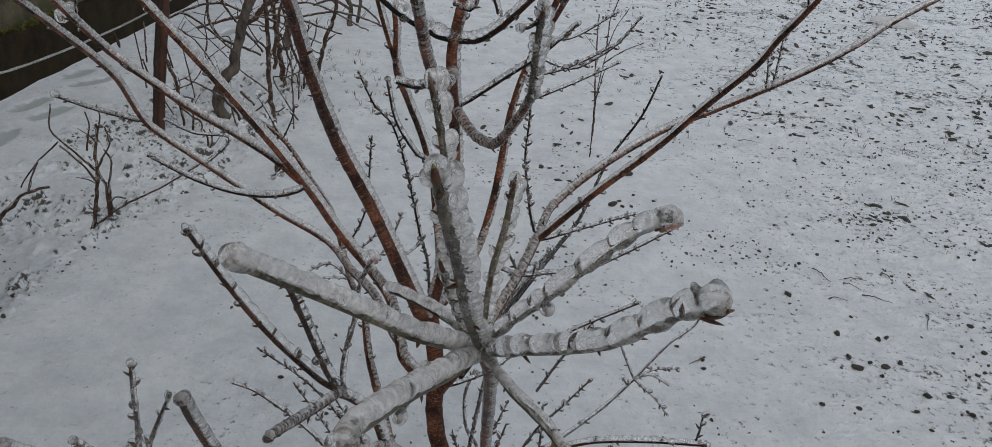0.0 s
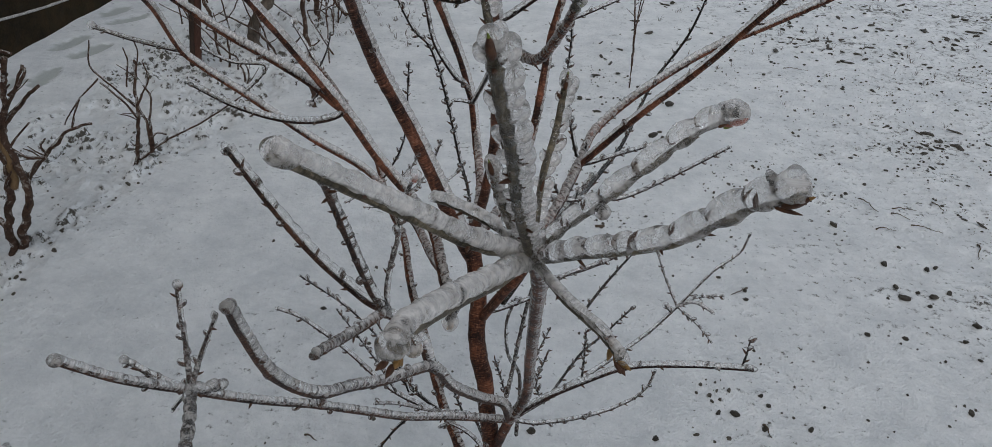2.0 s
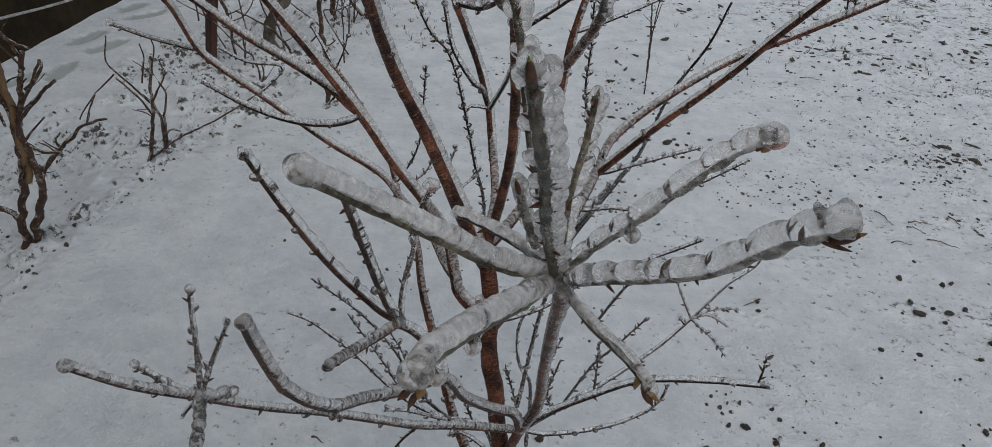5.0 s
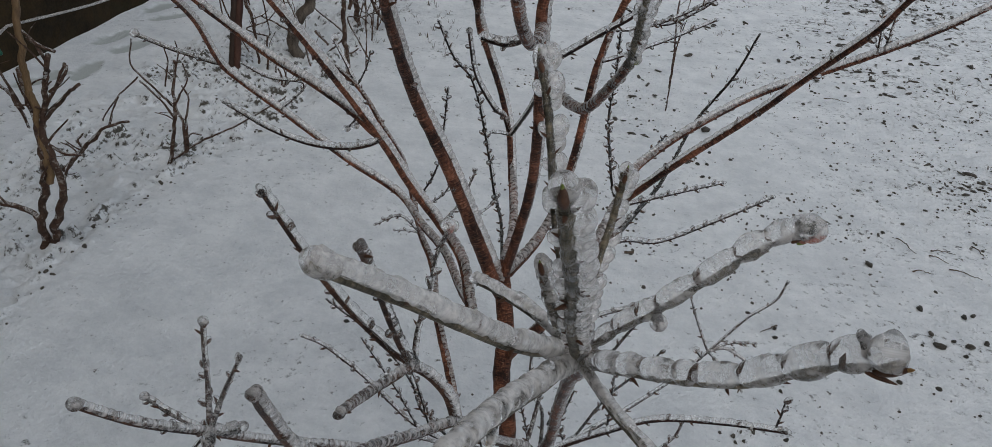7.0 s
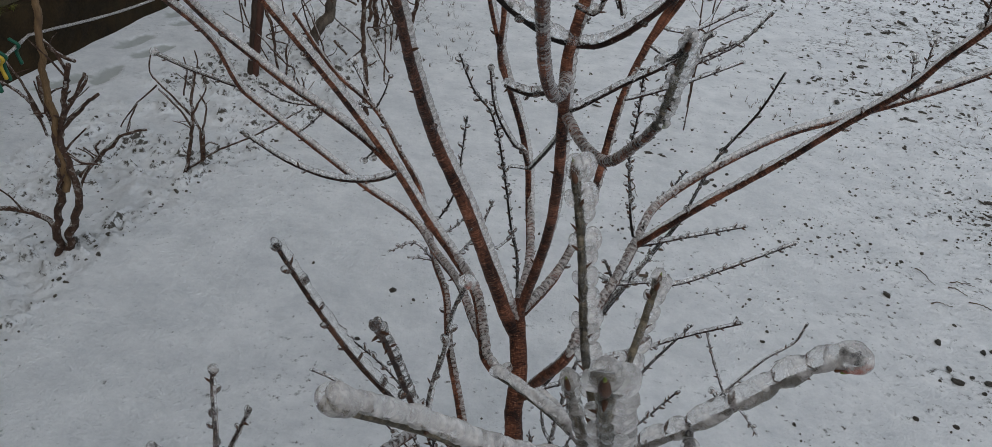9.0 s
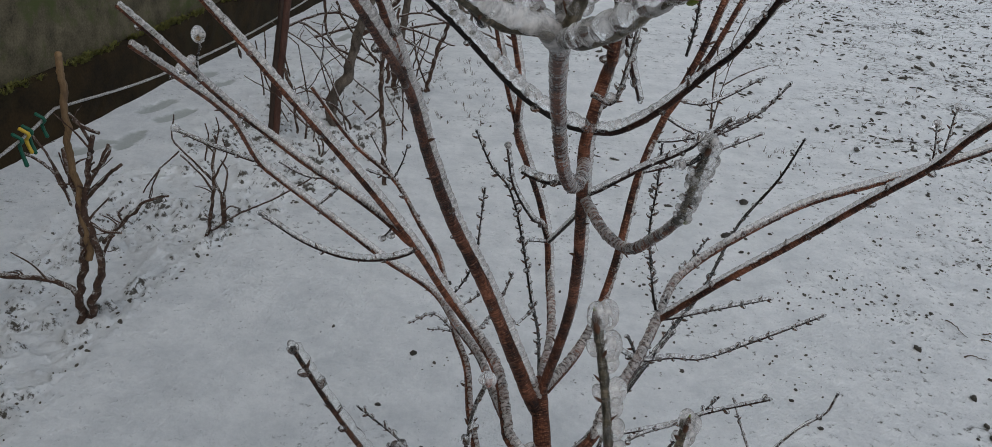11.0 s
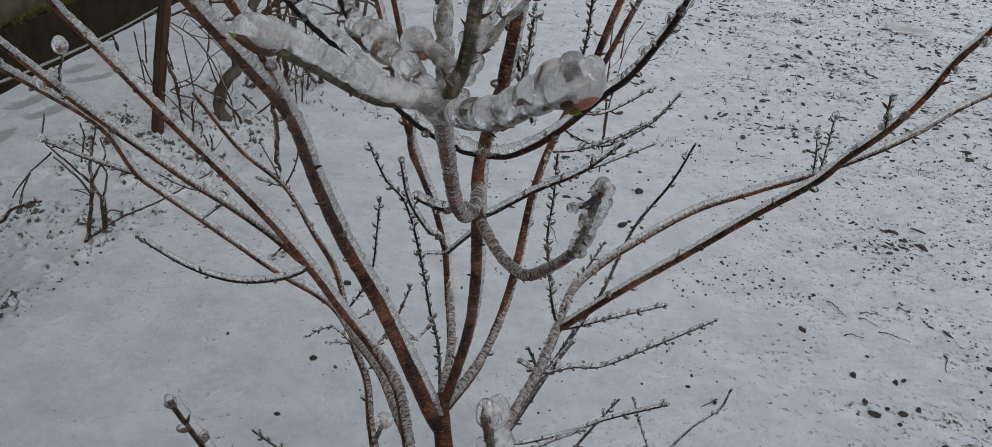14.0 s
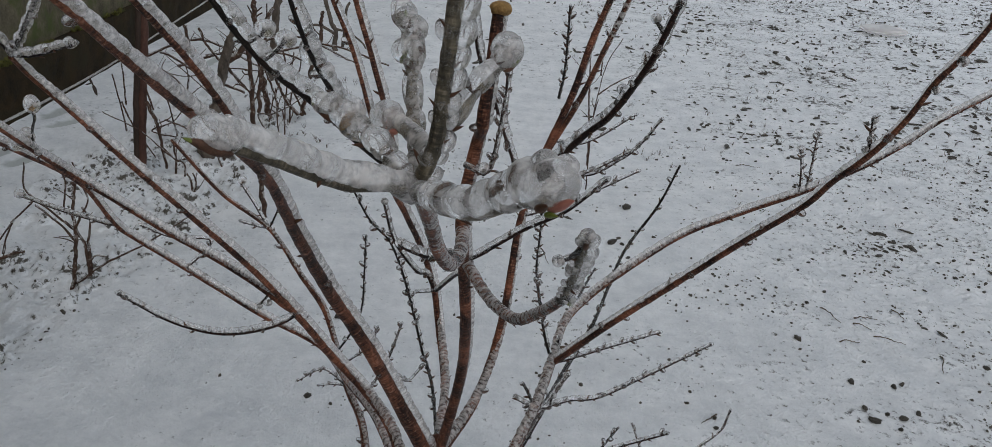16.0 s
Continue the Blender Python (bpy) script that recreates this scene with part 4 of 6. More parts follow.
STALKS = [(1.28, 2.85, -1.21, 0.11), (1.39, 2.79, -0.05, 0.09), (1.37, 2.75, -0.69, 0.07), (1.57, 2.87, -1.29, 0.07), (1.27, 2.62, -0.04, 0.07), (1.41, 2.66, -0.42, 0.11), (0.63, 1.55, -1.34, 0.05), (1.61, 2.56, -1.96, 0.12), (0.20, 3.22, -1.39, 0.14), (-0.51, 1.38, -0.50, 0.04), (1.34, 4.36, -0.18, 0.13), (0.71, 2.16, -2.44, 0.08)]
for x, y, turn, length in STALKS:
    c, s = math.cos(turn) * length, math.sin(turn) * length
    z = ground_height(x, y) + 0.004
    stalk([(x, y, z), (x + 0.35 * c - 0.04 * s, y + 0.35 * s + 0.04 * c, z + 0.006), (x + 0.7 * c, y + 0.7 * s, z + 0.004), (x + c, y + s, z + 0.002)], 0.0021)

# a bit of pale pipe and a disc of ice
p, q = spline([(0.0, 0.0, 0.0), (0.032, 0.006, 0.0)], 0.008)
stub = part("pale_stick", tube("pale_stick", p, np.full(len(p), 0.005), 9, 0.05, 0, 2, 0.3), STALK)
stub.location = (0.234, 2.475, 0.008)
tagged(stub, "short pale piece of stick lying on snow", "stick")
disc = part("ice_disc", blob("ice_disc", 0.235, 0.235, 0.035, seed=4, rough=0.02, rings=10, sides=40), ICE_FILM)
disc.location = (3.90, 8.42, 0.03)
tagged(disc, "round disc of frozen bucket ice lying on the ground", "ice disc")


# ---- the ice-glazed tree ----
tree = thing("young_fruit_tree", (-0.045, 0.92, 0.0), "young bare fruit tree with red-brown branches glazed in ice", "tree")
TREE_SHIFT = np.array((-0.045, 0.92, 0.0))
BUD_MESH = [blob("bud", 0.5, 0.42, 1.0, seed=s, rings=6, sides=7, tip=0.75) for s in range(3)]
BUD_ICE = [blob("bud_ice", 1.0, 0.9, 1.15, seed=s + 9, rings=7, sides=9, rough=0.06) for s in range(3)]
for me in BUD_MESH:
    me.materials.append(BUD)
for me in BUD_ICE:
    me.materials.append(ICE_CLEAR)


# style: bark, wood's share of the radius, how far the wood hangs below the axis, ice's share, plus metres, its height over the axis, bead length, bead depth, ice
STYLES = {
    "trunk": (BARK_TRUNK, 1.00, 0.00, 0.55, 0.0010, 0.35, 0.016, 0.50, ICE_THIN),
    "limb": (BARK_RED, 0.84, 0.24, 0.76, 0.0009, 0.84, 0.011, 0.26, ICE_FILM),
    "stem": (BARK_RED, 0.92, 0.12, 0.55, 0.0006, 0.66, 0.013, 0.26, ICE_FILM),
    "film": (BARK_TWIG, 0.60, 0.85, 0.90, 0.0007, 0.45, 0.0105, 0.30, ICE_THIN),
    "thin": (BARK_DARK, 0.78, 0.45, 0.72, 0.0006, 0.70, 0.0095, 0.50, ICE_CLEAR),
    "sheath": (BARK_TWIG, 0.62, 0.75, 1.00, 0.0009, 0.30, 0.0095, 0.26, ICE_FILM),
    "ring": (BARK_RED, 0.82, 0.22, 0.98, 0.0008, 0.16, 0.0070, 0.17, ICE_RING),
    "rime": (BARK_MID, 0.72, 0.50, 0.92, 0.0009, 0.48, 0.0085, 0.26, ICE_RIME),
    "lump": (BARK_DARK, 0.62, 0.85, 1.05, 0.0022, 0.75, 0.016, 0.44, ICE_BEAD),
    "lump2": (BARK_MID, 0.80, 0.48, 0.78, 0.0016, 0.95, 0.014, 0.42, ICE_CLEAR),
}
# ice gathers on the upper side of a branch, and on one side of upright stems
WINDWARD = np.array((0.62, 0.50, 0.0))
seeds = iter(range(100, 100000, 7))


def weather_side(path):
    """For each place along a path the way across it in which its ice has grown."""
    t = np.gradient(path, axis=0)
    t /= np.linalg.norm(t, axis=1, keepdims=True)
    up = np.array((0, 0, 1.0)) - t * t[:, 2:]
    side = WINDWARD - t * (t @ WINDWARD)[:, None]
    return up + side * (t[:, 2:] ** 2)


def wood(name, path, s, r0, r1, bark, sides, seed, label=""):
    radii = r0 + (r1 - r0) * (s / s[-1]) ** 0.9
    node = 1 + 0.06 * np.maximum(0, np.sin(s * 2 * math.pi / 0.034 + seed)) ** 6
    ob = part(name, tube(name, path - TREE_SHIFT, radii * node, sides, 0.05, 0.0, seed), bark, tree, label)
    return ob, radii


def add_buds(owner, path, s, radii, count, size, iced, seed):
    g = np.random.default_rng(seed)
    fr = frames(path)
    for k in range(count):
        i = min(len(path) - 1, int(len(path) * (0.12 + 0.86 * (k + g.uniform(0.1, 0.9)) / max(1, count))))
        v, n, b = fr[i]
        a = k * 2.4 + g.uniform(-0.5, 0.5)
        side = math.cos(a) * n + math.sin(a) * b
        way = v * 0.8 + side
        way /= np.linalg.norm(way)
        ln = size * g.uniform(0.7, 1.35)
        place = path[i] - TREE_SHIFT + side * radii[i] * 0.7 + way * ln * 0.5
        bud = part("bud", BUD_MESH[k % 3], BUD, owner)
        bud.matrix_local = along(way, place, (ln * 0.55, ln * 0.55, ln * 0.85), a)
        if iced and g.random() < 0.6:
            drop = part("ice_bead", BUD_ICE[k % 3], ICE_CLEAR, owner)
            drop.matrix_local = along(way, place + np.array((0, 0, ln * 0.25)), (ln * 0.62, ln * 0.62, ln * 0.8), a)


def hung(path, r, share):
    """A path moved away from its ice by a share of the radius, but for its root."""
    run = np.r_[0, np.cumsum(np.linalg.norm(np.diff(path, axis=0), axis=1))]
    return path - weather_side(path) * (share * r * np.minimum(1, run / 0.02))[:, None]


def coat(owner, points, r0, r1, style, seed, step, sides):
    bark, share, low, over, extra, lift, size, deep, mat = STYLES[style]
    path, s = spline(points, step)
    r = r0 + (r1 - r0) * (s / s[-1]) ** 0.9
    path = path + weather_side(path) * (lift * r)[:, None]
    if style == "limb":
        slope = np.gradient(path, axis=0)
        slope = slope[:, 2] / np.linalg.norm(slope, axis=1)
        over = (over + 0.30 * np.clip((0.0085 - r) / 0.0045, 0, 1)) * (1 - 0.45 * slope**4)
    part("ice_coat", tube("ice_coat", path - TREE_SHIFT, (r * over + extra) * beads(s, size, deep, seed), sides, 0.07, 0.0, seed + 3), mat, owner)


def limb(points, r0, r1, style):
    """A thick branch with bark, a film of ice on its upper side and a few buds."""
    seed = next(seeds)
    bark, share, low = STYLES[style][:3]
    path, s = spline(points, 0.007)
    whole = r0 + (r1 - r0) * (s / s[-1]) ** 0.9
    # thin ends carry more ice for their wood
    slim = np.clip((0.0085 - whole) / 0.0045, 0, 1) if style == "limb" else 0.0 * whole
    name = "trunk" if style == "trunk" else "branch"
    path = hung(path, whole, low + 0.25 * slim)
    radii = whole * (share - 0.16 * slim)
    node = 1 + 0.06 * np.maximum(0, np.sin(s * 2 * math.pi / 0.034 + seed)) ** 6
    ob = part(name, tube(name, path - TREE_SHIFT, radii * node, 14, 0.05, 0.0, seed), bark, tree)
    coat(ob, points, r0, r1, style, seed + 1, 0.0022, 12)
    if style != "trunk":
        add_buds(ob, path, s, radii, int(s[-1] * 16), 0.0065, True, seed + 2)
    return ob


def twig(points, r0, r1, style, buds):
    """A thin branch in its coat of ice, with buds along it."""
    seed = next(seeds)
    bark, share, low, over, extra = STYLES[style][:5]
    path, s = spline(points, 0.005)
    whole = r0 + (r1 - r0) * (s / s[-1]) ** 0.9
    path = hung(path, whole, low)
    ob, radii = wood("twig", path, s, r0 * share, r1 * share, bark, 8, seed)
    coat(ob, points, r0, r1, style, seed + 1, min(0.0022, STYLES[style][6] / 5), 10)
    add_buds(ob, path, s, radii, 0 if buds < 2 else int(buds * (2.4 if style == "thin" else 1.9)), 0.0058 if style == "thin" else 0.0050, True, seed + 2)
    tip = part("ice_tip", BUD_ICE[seed % 3], ICE_CLEAR, ob)
    v = path[-1] - path[-3]
    k = (over * r1 + extra) * 1.1
    tip.matrix_local = along(v, (path[-1] + np.array(points[-1])) / 2 - TREE_SHIFT, (k, k, k * 1.3))
    return ob


def shoot(points, r0, r1, ice, form, end):
    """A near shoot of a whorl under thick ice: smooth, in beads or in pearls to both sides, with its own tip."""
    seed = next(seeds)
    path, s = spline(points, 0.003)
    drop_by = {"smooth": ice * 0.92, "beads": ice * 0.92}.get(form, 0.0)
    tangent = np.gradient(path, axis=0)
    tangent /= np.linalg.norm(tangent, axis=1, keepdims=True)
    path = path - (np.array((0, 0, 1.0)) - tangent * tangent[:, 2:]) * drop_by * np.minimum(1, s / 0.03)[:, None]
    thick = {"smooth": 1.2 if ice > 0.0045 else 1.0, "beads": 0.8}.get(form, 1.0)
    ob, radii = wood("shoot", path, s, r0 * thick, r1 * thick, BARK_GREEN, 10, seed)
    p, q = spline(points, 0.0012)
    u = q / q[-1]
    if form == "smooth":
        r = ice * (0.90 - 0.18 * u) * beads(q, 0.018, 0.20, seed + 1)
        part("ice_coat", tube("ice_coat", p - TREE_SHIFT, r, 16, 0.09, 0.0, seed + 3), ICE_THICK, ob)
    elif form == "beads":
        r = ice * (0.92 + 0.38 * u) * beads(q, 0.0145, 0.50, seed + 1)
        fr = frames(p)
        for k, e in enumerate(beads(q, 0.0145, 0.50, seed + 1, True)):
            if 0.012 < e < q[-1] - 0.004:
                i = int(np.searchsorted(q, e))
                v = fr[i][0]
                up = np.array((0, 0, 1.0)) - v * v[2]
                for turn in (0.0, 1.3, -1.3):
                    way = up * math.cos(turn) + np.cross(v, up) * math.sin(turn)
                    scale = part("bud", BUD_MESH[k % 3], BUD, ob)
                    scale.matrix_local = along(way + v * 0.5, p[i] - TREE_SHIFT + way * r[i] * 0.66, (0.0013, 0.0013, 0.0026))
        part("ice_coat", tube("ice_coat", p - TREE_SHIFT, r, 18, 0.05, 0.0, seed + 3), ICE_BEAD, ob)
    else:
        r = (r0 * 0.98) * beads(q, 0.012, 0.25, seed + 1)
        part("ice_coat", tube("ice_coat", p - TREE_SHIFT, r, 14, 0.05, 0.05, seed + 3), ICE_CLEAR, ob)
        g = np.random.default_rng(seed)
        fr = frames(path)
        # big frozen drops along one side of the stick, a few small ones on the other
        run = 0.008
        k = 0
        while run < s[-1] - 0.002:
            size = ice * g.uniform(0.78, 1.12) * (0.75 + 0.35 * run / s[-1])
            i = int(np.searchsorted(s, run))
            v = fr[min(i, len(fr) - 1)][0]
            cross = np.cross(np.array((0.0, 1.0, 0.0)), v)
            cross /= np.linalg.norm(cross)
            for side, share in ((1.0, 1.0), (-1.0, 0.62)):
                if side < 0 and k % 2 == 0:
                    continue
                rr = size * share
                drop = part("ice_pod", blob("ice_drop", rr, rr * 0.92, rr * 1.42, seed=seed + k, rough=0.045, rings=20, sides=26), ICE_PEARL, ob)
                place = path[min(i, len(path) - 1)] + cross * side * (r0 * 0.55 + rr * 0.62) + np.array((0, 0.35 * rr, 0))
                drop.matrix_local = along(v + cross * side * 0.25, place - TREE_SHIFT)
            run += size * 2.35
            k += 1
        count = max(3, int(s[-1] / 0.014))
        for k in range(count):
            i = int((k + 0.6) / count * (len(path) - 1))
            v, n, b = fr[i]
            side = np.array((1.0 if k % 2 else -1.0, -0.4, 0.0))
            cap = part("bud", BUD_MESH[k % 3], BUD, ob)
            cap.matrix_local = along(v + side * 0.8, path[i] - TREE_SHIFT + side * r0 * 0.95, (0.0016, 0.0016, 0.0034))
    add_buds(ob, path, s, radii, max(2, int(s[-1] * 38)), 0.0042, False, seed + 2)
    v = path[-1] - path[-4]
    v /= np.linalg.norm(v)
    tip = path[-1] - TREE_SHIFT
    under = np.array((0, 0, 1.0)) - v * v[2]
    scale = {"pink": 1.35, "drip": 0.95, "bud": 1.1, "dark": 0.9, "leaf": 1.35, "ice": 1.12, "plain": 0.8}[end]
    big = part("ice_pod", blob("ice_pod", ice * scale, ice * scale * 0.9, ice * scale * 1.35, seed=seed, rough=0.055, rings=22, sides=28), ICE_PEARL, ob)
    big.matrix_local = along(v, tip + v * ice * {"ice": -0.5, "dark": -0.6}.get(end, 0.2) + under * ice * 0.45)
    inner = {"pink": BUD_PINK, "drip": BUD_OCHRE, "leaf": BUD_GREEN}.get(end, BUD)
    if end in ("dark", "bud"):
        # a long dark bud under the last drop of ice, with a paler point
        side = -under * 0.55 if end == "dark" else np.array((0.0, -0.78, 0.0))
        bud = part("bud", blob("tip_bud", ice * 0.46, ice * 0.42, ice * 1.3, seed=seed + 4, tip=0.6, rings=10, sides=12), BUD, ob)
        bud.matrix_local = along(v, tip - v * ice * (0.7 if end == "dark" else -0.1) + side * ice)
        point = part("bud", blob("tip_point", ice * 0.16, ice * 0.15, ice * 0.38, seed=seed + 5, tip=0.6), BUD_OCHRE if end == "dark" else BUD_GREEN, ob)
        point.matrix_local = along(v, tip + v * ice * (0.4 if end == "dark" else 1.2) + side * ice)
        if end == "dark":
            spur = part("bud", blob("spur", 0.0011, 0.0009, 0.0050, seed=seed + 6, tip=0.5), BUD, ob)
            spur.matrix_local = along(v * 0.8 + np.array((0.5, 0, -0.5)), tip - v * ice * 1.6 - under * ice * 1.1)
    elif end not in ("plain", "ice"):
        for k, (dx, dz, mat) in enumerate(((-0.5, -0.15, BUD), (0.45, 0.1, inner), (0.0, -0.55, BUD_GREEN if end == "pink" else BUD))):
            bud = part("bud", blob("tip_bud", *((0.0012, 0.0010, 0.0028) if mat is BUD_GREEN else (0.0026, 0.0020, 0.0050) if mat is BUD_PINK else (0.0018, 0.0015, 0.0038)), seed=seed + 4 + k, tip=0.7), mat, ob)
            bud.matrix_local = along(v + np.array((dx, 0, dz)) * 0.5, tip + v * ice * 0.25 + np.array((dx * 0.9, -0.80, dz * 0.9 - 0.30)) * ice)
    if end == "drip":
        for k in range(2):
            hang = part("dry_leaf", blob("dry_leaf", 0.0026, 0.0018, 0.006, seed=seed + 8 + k, tip=0.6), BUD_OCHRE, ob)
            hang.matrix_local = along((0.15 - 0.3 * k, 0.1, -1.0), tip - v * ice * (0.6 + 1.6 * k) - np.array((0, 0, ice * 0.95)))
    return ob


def pod(place, radius, inner, stretch=1.0):
    """A round ball of ice at the end of a spur, with a bud or a dry leaf inside."""
    seed = next(seeds)
    at = np.array(place) - TREE_SHIFT
    ball = part("ice_pod", blob("ice_pod", radius, radius * 0.92, radius * stretch, seed=seed, rough=0.05, rings=18, sides=24), ICE_PEARL, tree)
    ball.matrix_local = Matrix.Translation(at)
    if inner:
        bud = part("bud", blob("bud", radius * 0.30, radius * 0.26, radius * 0.62, seed=seed + 1, tip=0.5), inner, ball)
        bud.matrix_local = along((0.4, 0.2, 0.7), (radius * 0.1, -radius * 0.2, -radius * 0.40))
    return ball


# the trunk and its main limbs
limb([(-0.020, 0.915, -0.030), (-0.024, 0.920, 0.200), (-0.032, 0.930, 0.380), (-0.037, 0.936, 0.468), (-0.042, 0.938, 0.515), (-0.050, 0.942, 0.565), (-0.055, 0.949, 0.611), (-0.066, 0.957, 0.653), (-0.072, 0.965, 0.695), (-0.072, 0.982, 0.740), (-0.080, 1.003, 0.784), (-0.088, 1.016, 0.820), (-0.090, 1.020, 0.845)], 0.0160, 0.0122, "trunk")
limb([(-0.037, 0.930, 0.449), (-0.030, 0.929, 0.495), (-0.021, 0.912, 0.543), (-0.012, 0.897, 0.585)], 0.0095, 0.0078, "stem")
limb([(-0.088, 1.010, 0.800), (-0.125, 0.992, 0.901), (-0.169, 0.973, 1.017), (-0.204, 0.934, 1.116), (-0.216, 0.848, 1.233), (-0.213, 0.757, 1.330), (-0.212, 0.663, 1.398), (-0.210, 0.591, 1.445), (-0.214, 0.536, 1.487), (-0.220, 0.509, 1.512), (-0.229, 0.495, 1.528)], 0.0125, 0.0025, "limb")
limb([(-0.213, 0.757, 1.330), (-0.207, 0.655, 1.422), (-0.215, 0.620, 1.464), (-0.225, 0.591, 1.497), (-0.232, 0.573, 1.518)], 0.0046, 0.0026, "limb")
limb([(-0.078, 0.985, 0.748), (-0.088, 0.984, 0.747), (-0.099, 0.979, 0.743), (-0.123, 0.995, 0.755), (-0.131, 1.013, 0.767), (-0.156, 1.069, 0.810), (-0.201, 1.126, 0.833), (-0.249, 1.137, 0.887), (-0.292, 1.109, 0.976), (-0.339, 1.092, 1.051), (-0.386, 1.032, 1.153), (-0.434, 0.995, 1.234), (-0.478, 0.984, 1.290), (-0.521, 0.980, 1.337), (-0.524, 0.962, 1.359)], 0.0092, 0.0036, "limb")
limb([(-0.292, 1.109, 0.976), (-0.336, 1.107, 1.016), (-0.395, 1.131, 1.039), (-0.473, 1.156, 1.066), (-0.536, 1.163, 1.103), (-0.587, 1.152, 1.146), (-0.600, 1.092, 1.205), (-0.615, 1.038, 1.263), (-0.643, 1.002, 1.313)], 0.0064, 0.0034, "limb")
limb([(-0.131, 1.013, 0.767), (-0.164, 1.116, 0.727), (-0.201, 1.182, 0.746), (-0.262, 1.279, 0.737), (-0.323, 1.355, 0.753), (-0.415, 1.359, 0.804), (-0.552, 1.377, 0.883), (-0.631, 1.388, 0.927), (-0.658, 1.376, 0.959), (-0.675, 1.321, 1.058), (-0.682, 1.177, 1.172), (-0.684, 1.078, 1.242)], 0.0070, 0.0042, "limb")
limb([(-0.090, 1.022, 0.830), (-0.087, 1.124, 0.852), (-0.103, 1.205, 0.911), (-0.110, 1.214, 0.962), (-0.127, 1.213, 1.026), (-0.150, 1.176, 1.106), (-0.164, 1.147, 1.159), (-0.161, 1.111, 1.242), (-0.180, 1.093, 1.341), (-0.198, 1.092, 1.408), (-0.207, 1.090, 1.449)], 0.0072, 0.0042, "limb")
limb([(-0.150, 1.176, 1.106), (-0.180, 1.120, 1.237), (-0.207, 1.117, 1.344), (-0.228, 1.112, 1.403), (-0.243, 1.110, 1.445)], 0.0046, 0.0034, "limb")
limb([(-0.085, 1.015, 0.830), (-0.060, 0.977, 0.982), (-0.055, 0.925, 1.098), (-0.059, 0.893, 1.190), (-0.061, 0.859, 1.245), (-0.060, 0.849, 1.279), (-0.050, 0.861, 1.336), (-0.046, 0.834, 1.362), (-0.039, 0.845, 1.431), (-0.037, 0.851, 1.454)], 0.0085, 0.0068, "limb")
limb([(-0.080, 1.020, 0.830), (-0.045, 1.081, 0.856), (-0.019, 1.126, 0.911), (-0.004, 1.156, 0.981), (0.011, 1.196, 1.102), (0.035, 1.225, 1.180), (0.068, 1.224, 1.274), (0.091, 1.239, 1.353), (0.108, 1.249, 1.398), (0.124, 1.261, 1.445)], 0.0082, 0.0056, "limb")
limb([(0.035, 1.225, 1.180), (0.078, 1.230, 1.264), (0.110, 1.244, 1.341), (0.134, 1.260, 1.397), (0.151, 1.272, 1.445)], 0.0055, 0.0045, "limb")
limb([(-0.064, 0.967, 0.723), (-0.036, 0.946, 0.782), (-0.009, 0.932, 0.834), (0.002, 0.966, 0.851), (0.039, 1.033, 0.894), (0.064, 1.111, 0.914)], 0.0088, 0.0075, "limb")
limb([(0.064, 1.111, 0.914), (0.137, 1.065, 1.021), (0.208, 1.027, 1.113), (0.252, 0.969, 1.198), (0.287, 0.924, 1.262), (0.299, 0.899, 1.301), (0.313, 0.875, 1.336), (0.330, 0.860, 1.376), (0.341, 0.850, 1.415), (0.356, 0.843, 1.444), (0.370, 0.831, 1.488)], 0.0064, 0.0034, "limb")
limb([(0.064, 1.111, 0.914), (0.087, 1.189, 0.935), (0.118, 1.214, 0.962), (0.172, 1.226, 1.008), (0.257, 1.249, 1.063), (0.338, 1.235, 1.113), (0.394, 1.202, 1.159), (0.453, 1.189, 1.200), (0.508, 1.187, 1.240), (0.558, 1.196, 1.278), (0.625, 1.197, 1.324)], 0.0066, 0.0034, "limb")
limb([(-0.058, 0.940, 0.300), (-0.090, 0.966, 0.434), (-0.132, 1.031, 0.487), (-0.171, 1.106, 0.557), (-0.208, 1.177, 0.619), (-0.234, 1.256, 0.669), (-0.272, 1.331, 0.684), (-0.301, 1.400, 0.710), (-0.335, 1.456, 0.764), (-0.374, 1.468, 0.821), (-0.460, 1.563, 0.873), (-0.551, 1.582, 0.933), (-0.616, 1.534, 1.057)], 0.0105, 0.0032, "stem")
# side branches of the upper crown
twig([(-0.658, 1.376, 0.959), (-0.778, 1.427, 0.958), (-0.869, 1.464, 0.964)], 0.0038, 0.0030, "film", 6)
twig([(-0.292, 1.109, 0.976), (-0.326, 1.071, 0.978), (-0.368, 1.021, 1.000), (-0.421, 1.013, 1.018), (-0.499, 1.040, 1.038)], 0.0045, 0.0030, "film", 7)
twig([(-0.460, 1.563, 0.873), (-0.490, 1.584, 0.915), (-0.515, 1.592, 0.953)], 0.0030, 0.0022, "film", 4)
twig([(-0.460, 1.563, 0.873), (-0.518, 1.569, 0.884)], 0.0026, 0.0020, "film", 3)
twig([(-0.460, 1.563, 0.873), (-0.443, 1.571, 0.912), (-0.435, 1.577, 0.945)], 0.0020, 0.0014, "thin", 2)
twig([(-0.552, 1.377, 0.883), (-0.506, 1.382, 0.938), (-0.565, 1.366, 0.949), (-0.610, 1.356, 0.974)], 0.0026, 0.0020, "film", 5)
twig([(-0.301, 1.400, 0.710), (-0.267, 1.387, 0.772), (-0.250, 1.380, 0.825), (-0.245, 1.380, 0.890), (-0.240, 1.374, 0.966)], 0.0024, 0.0018, "thin", 10)
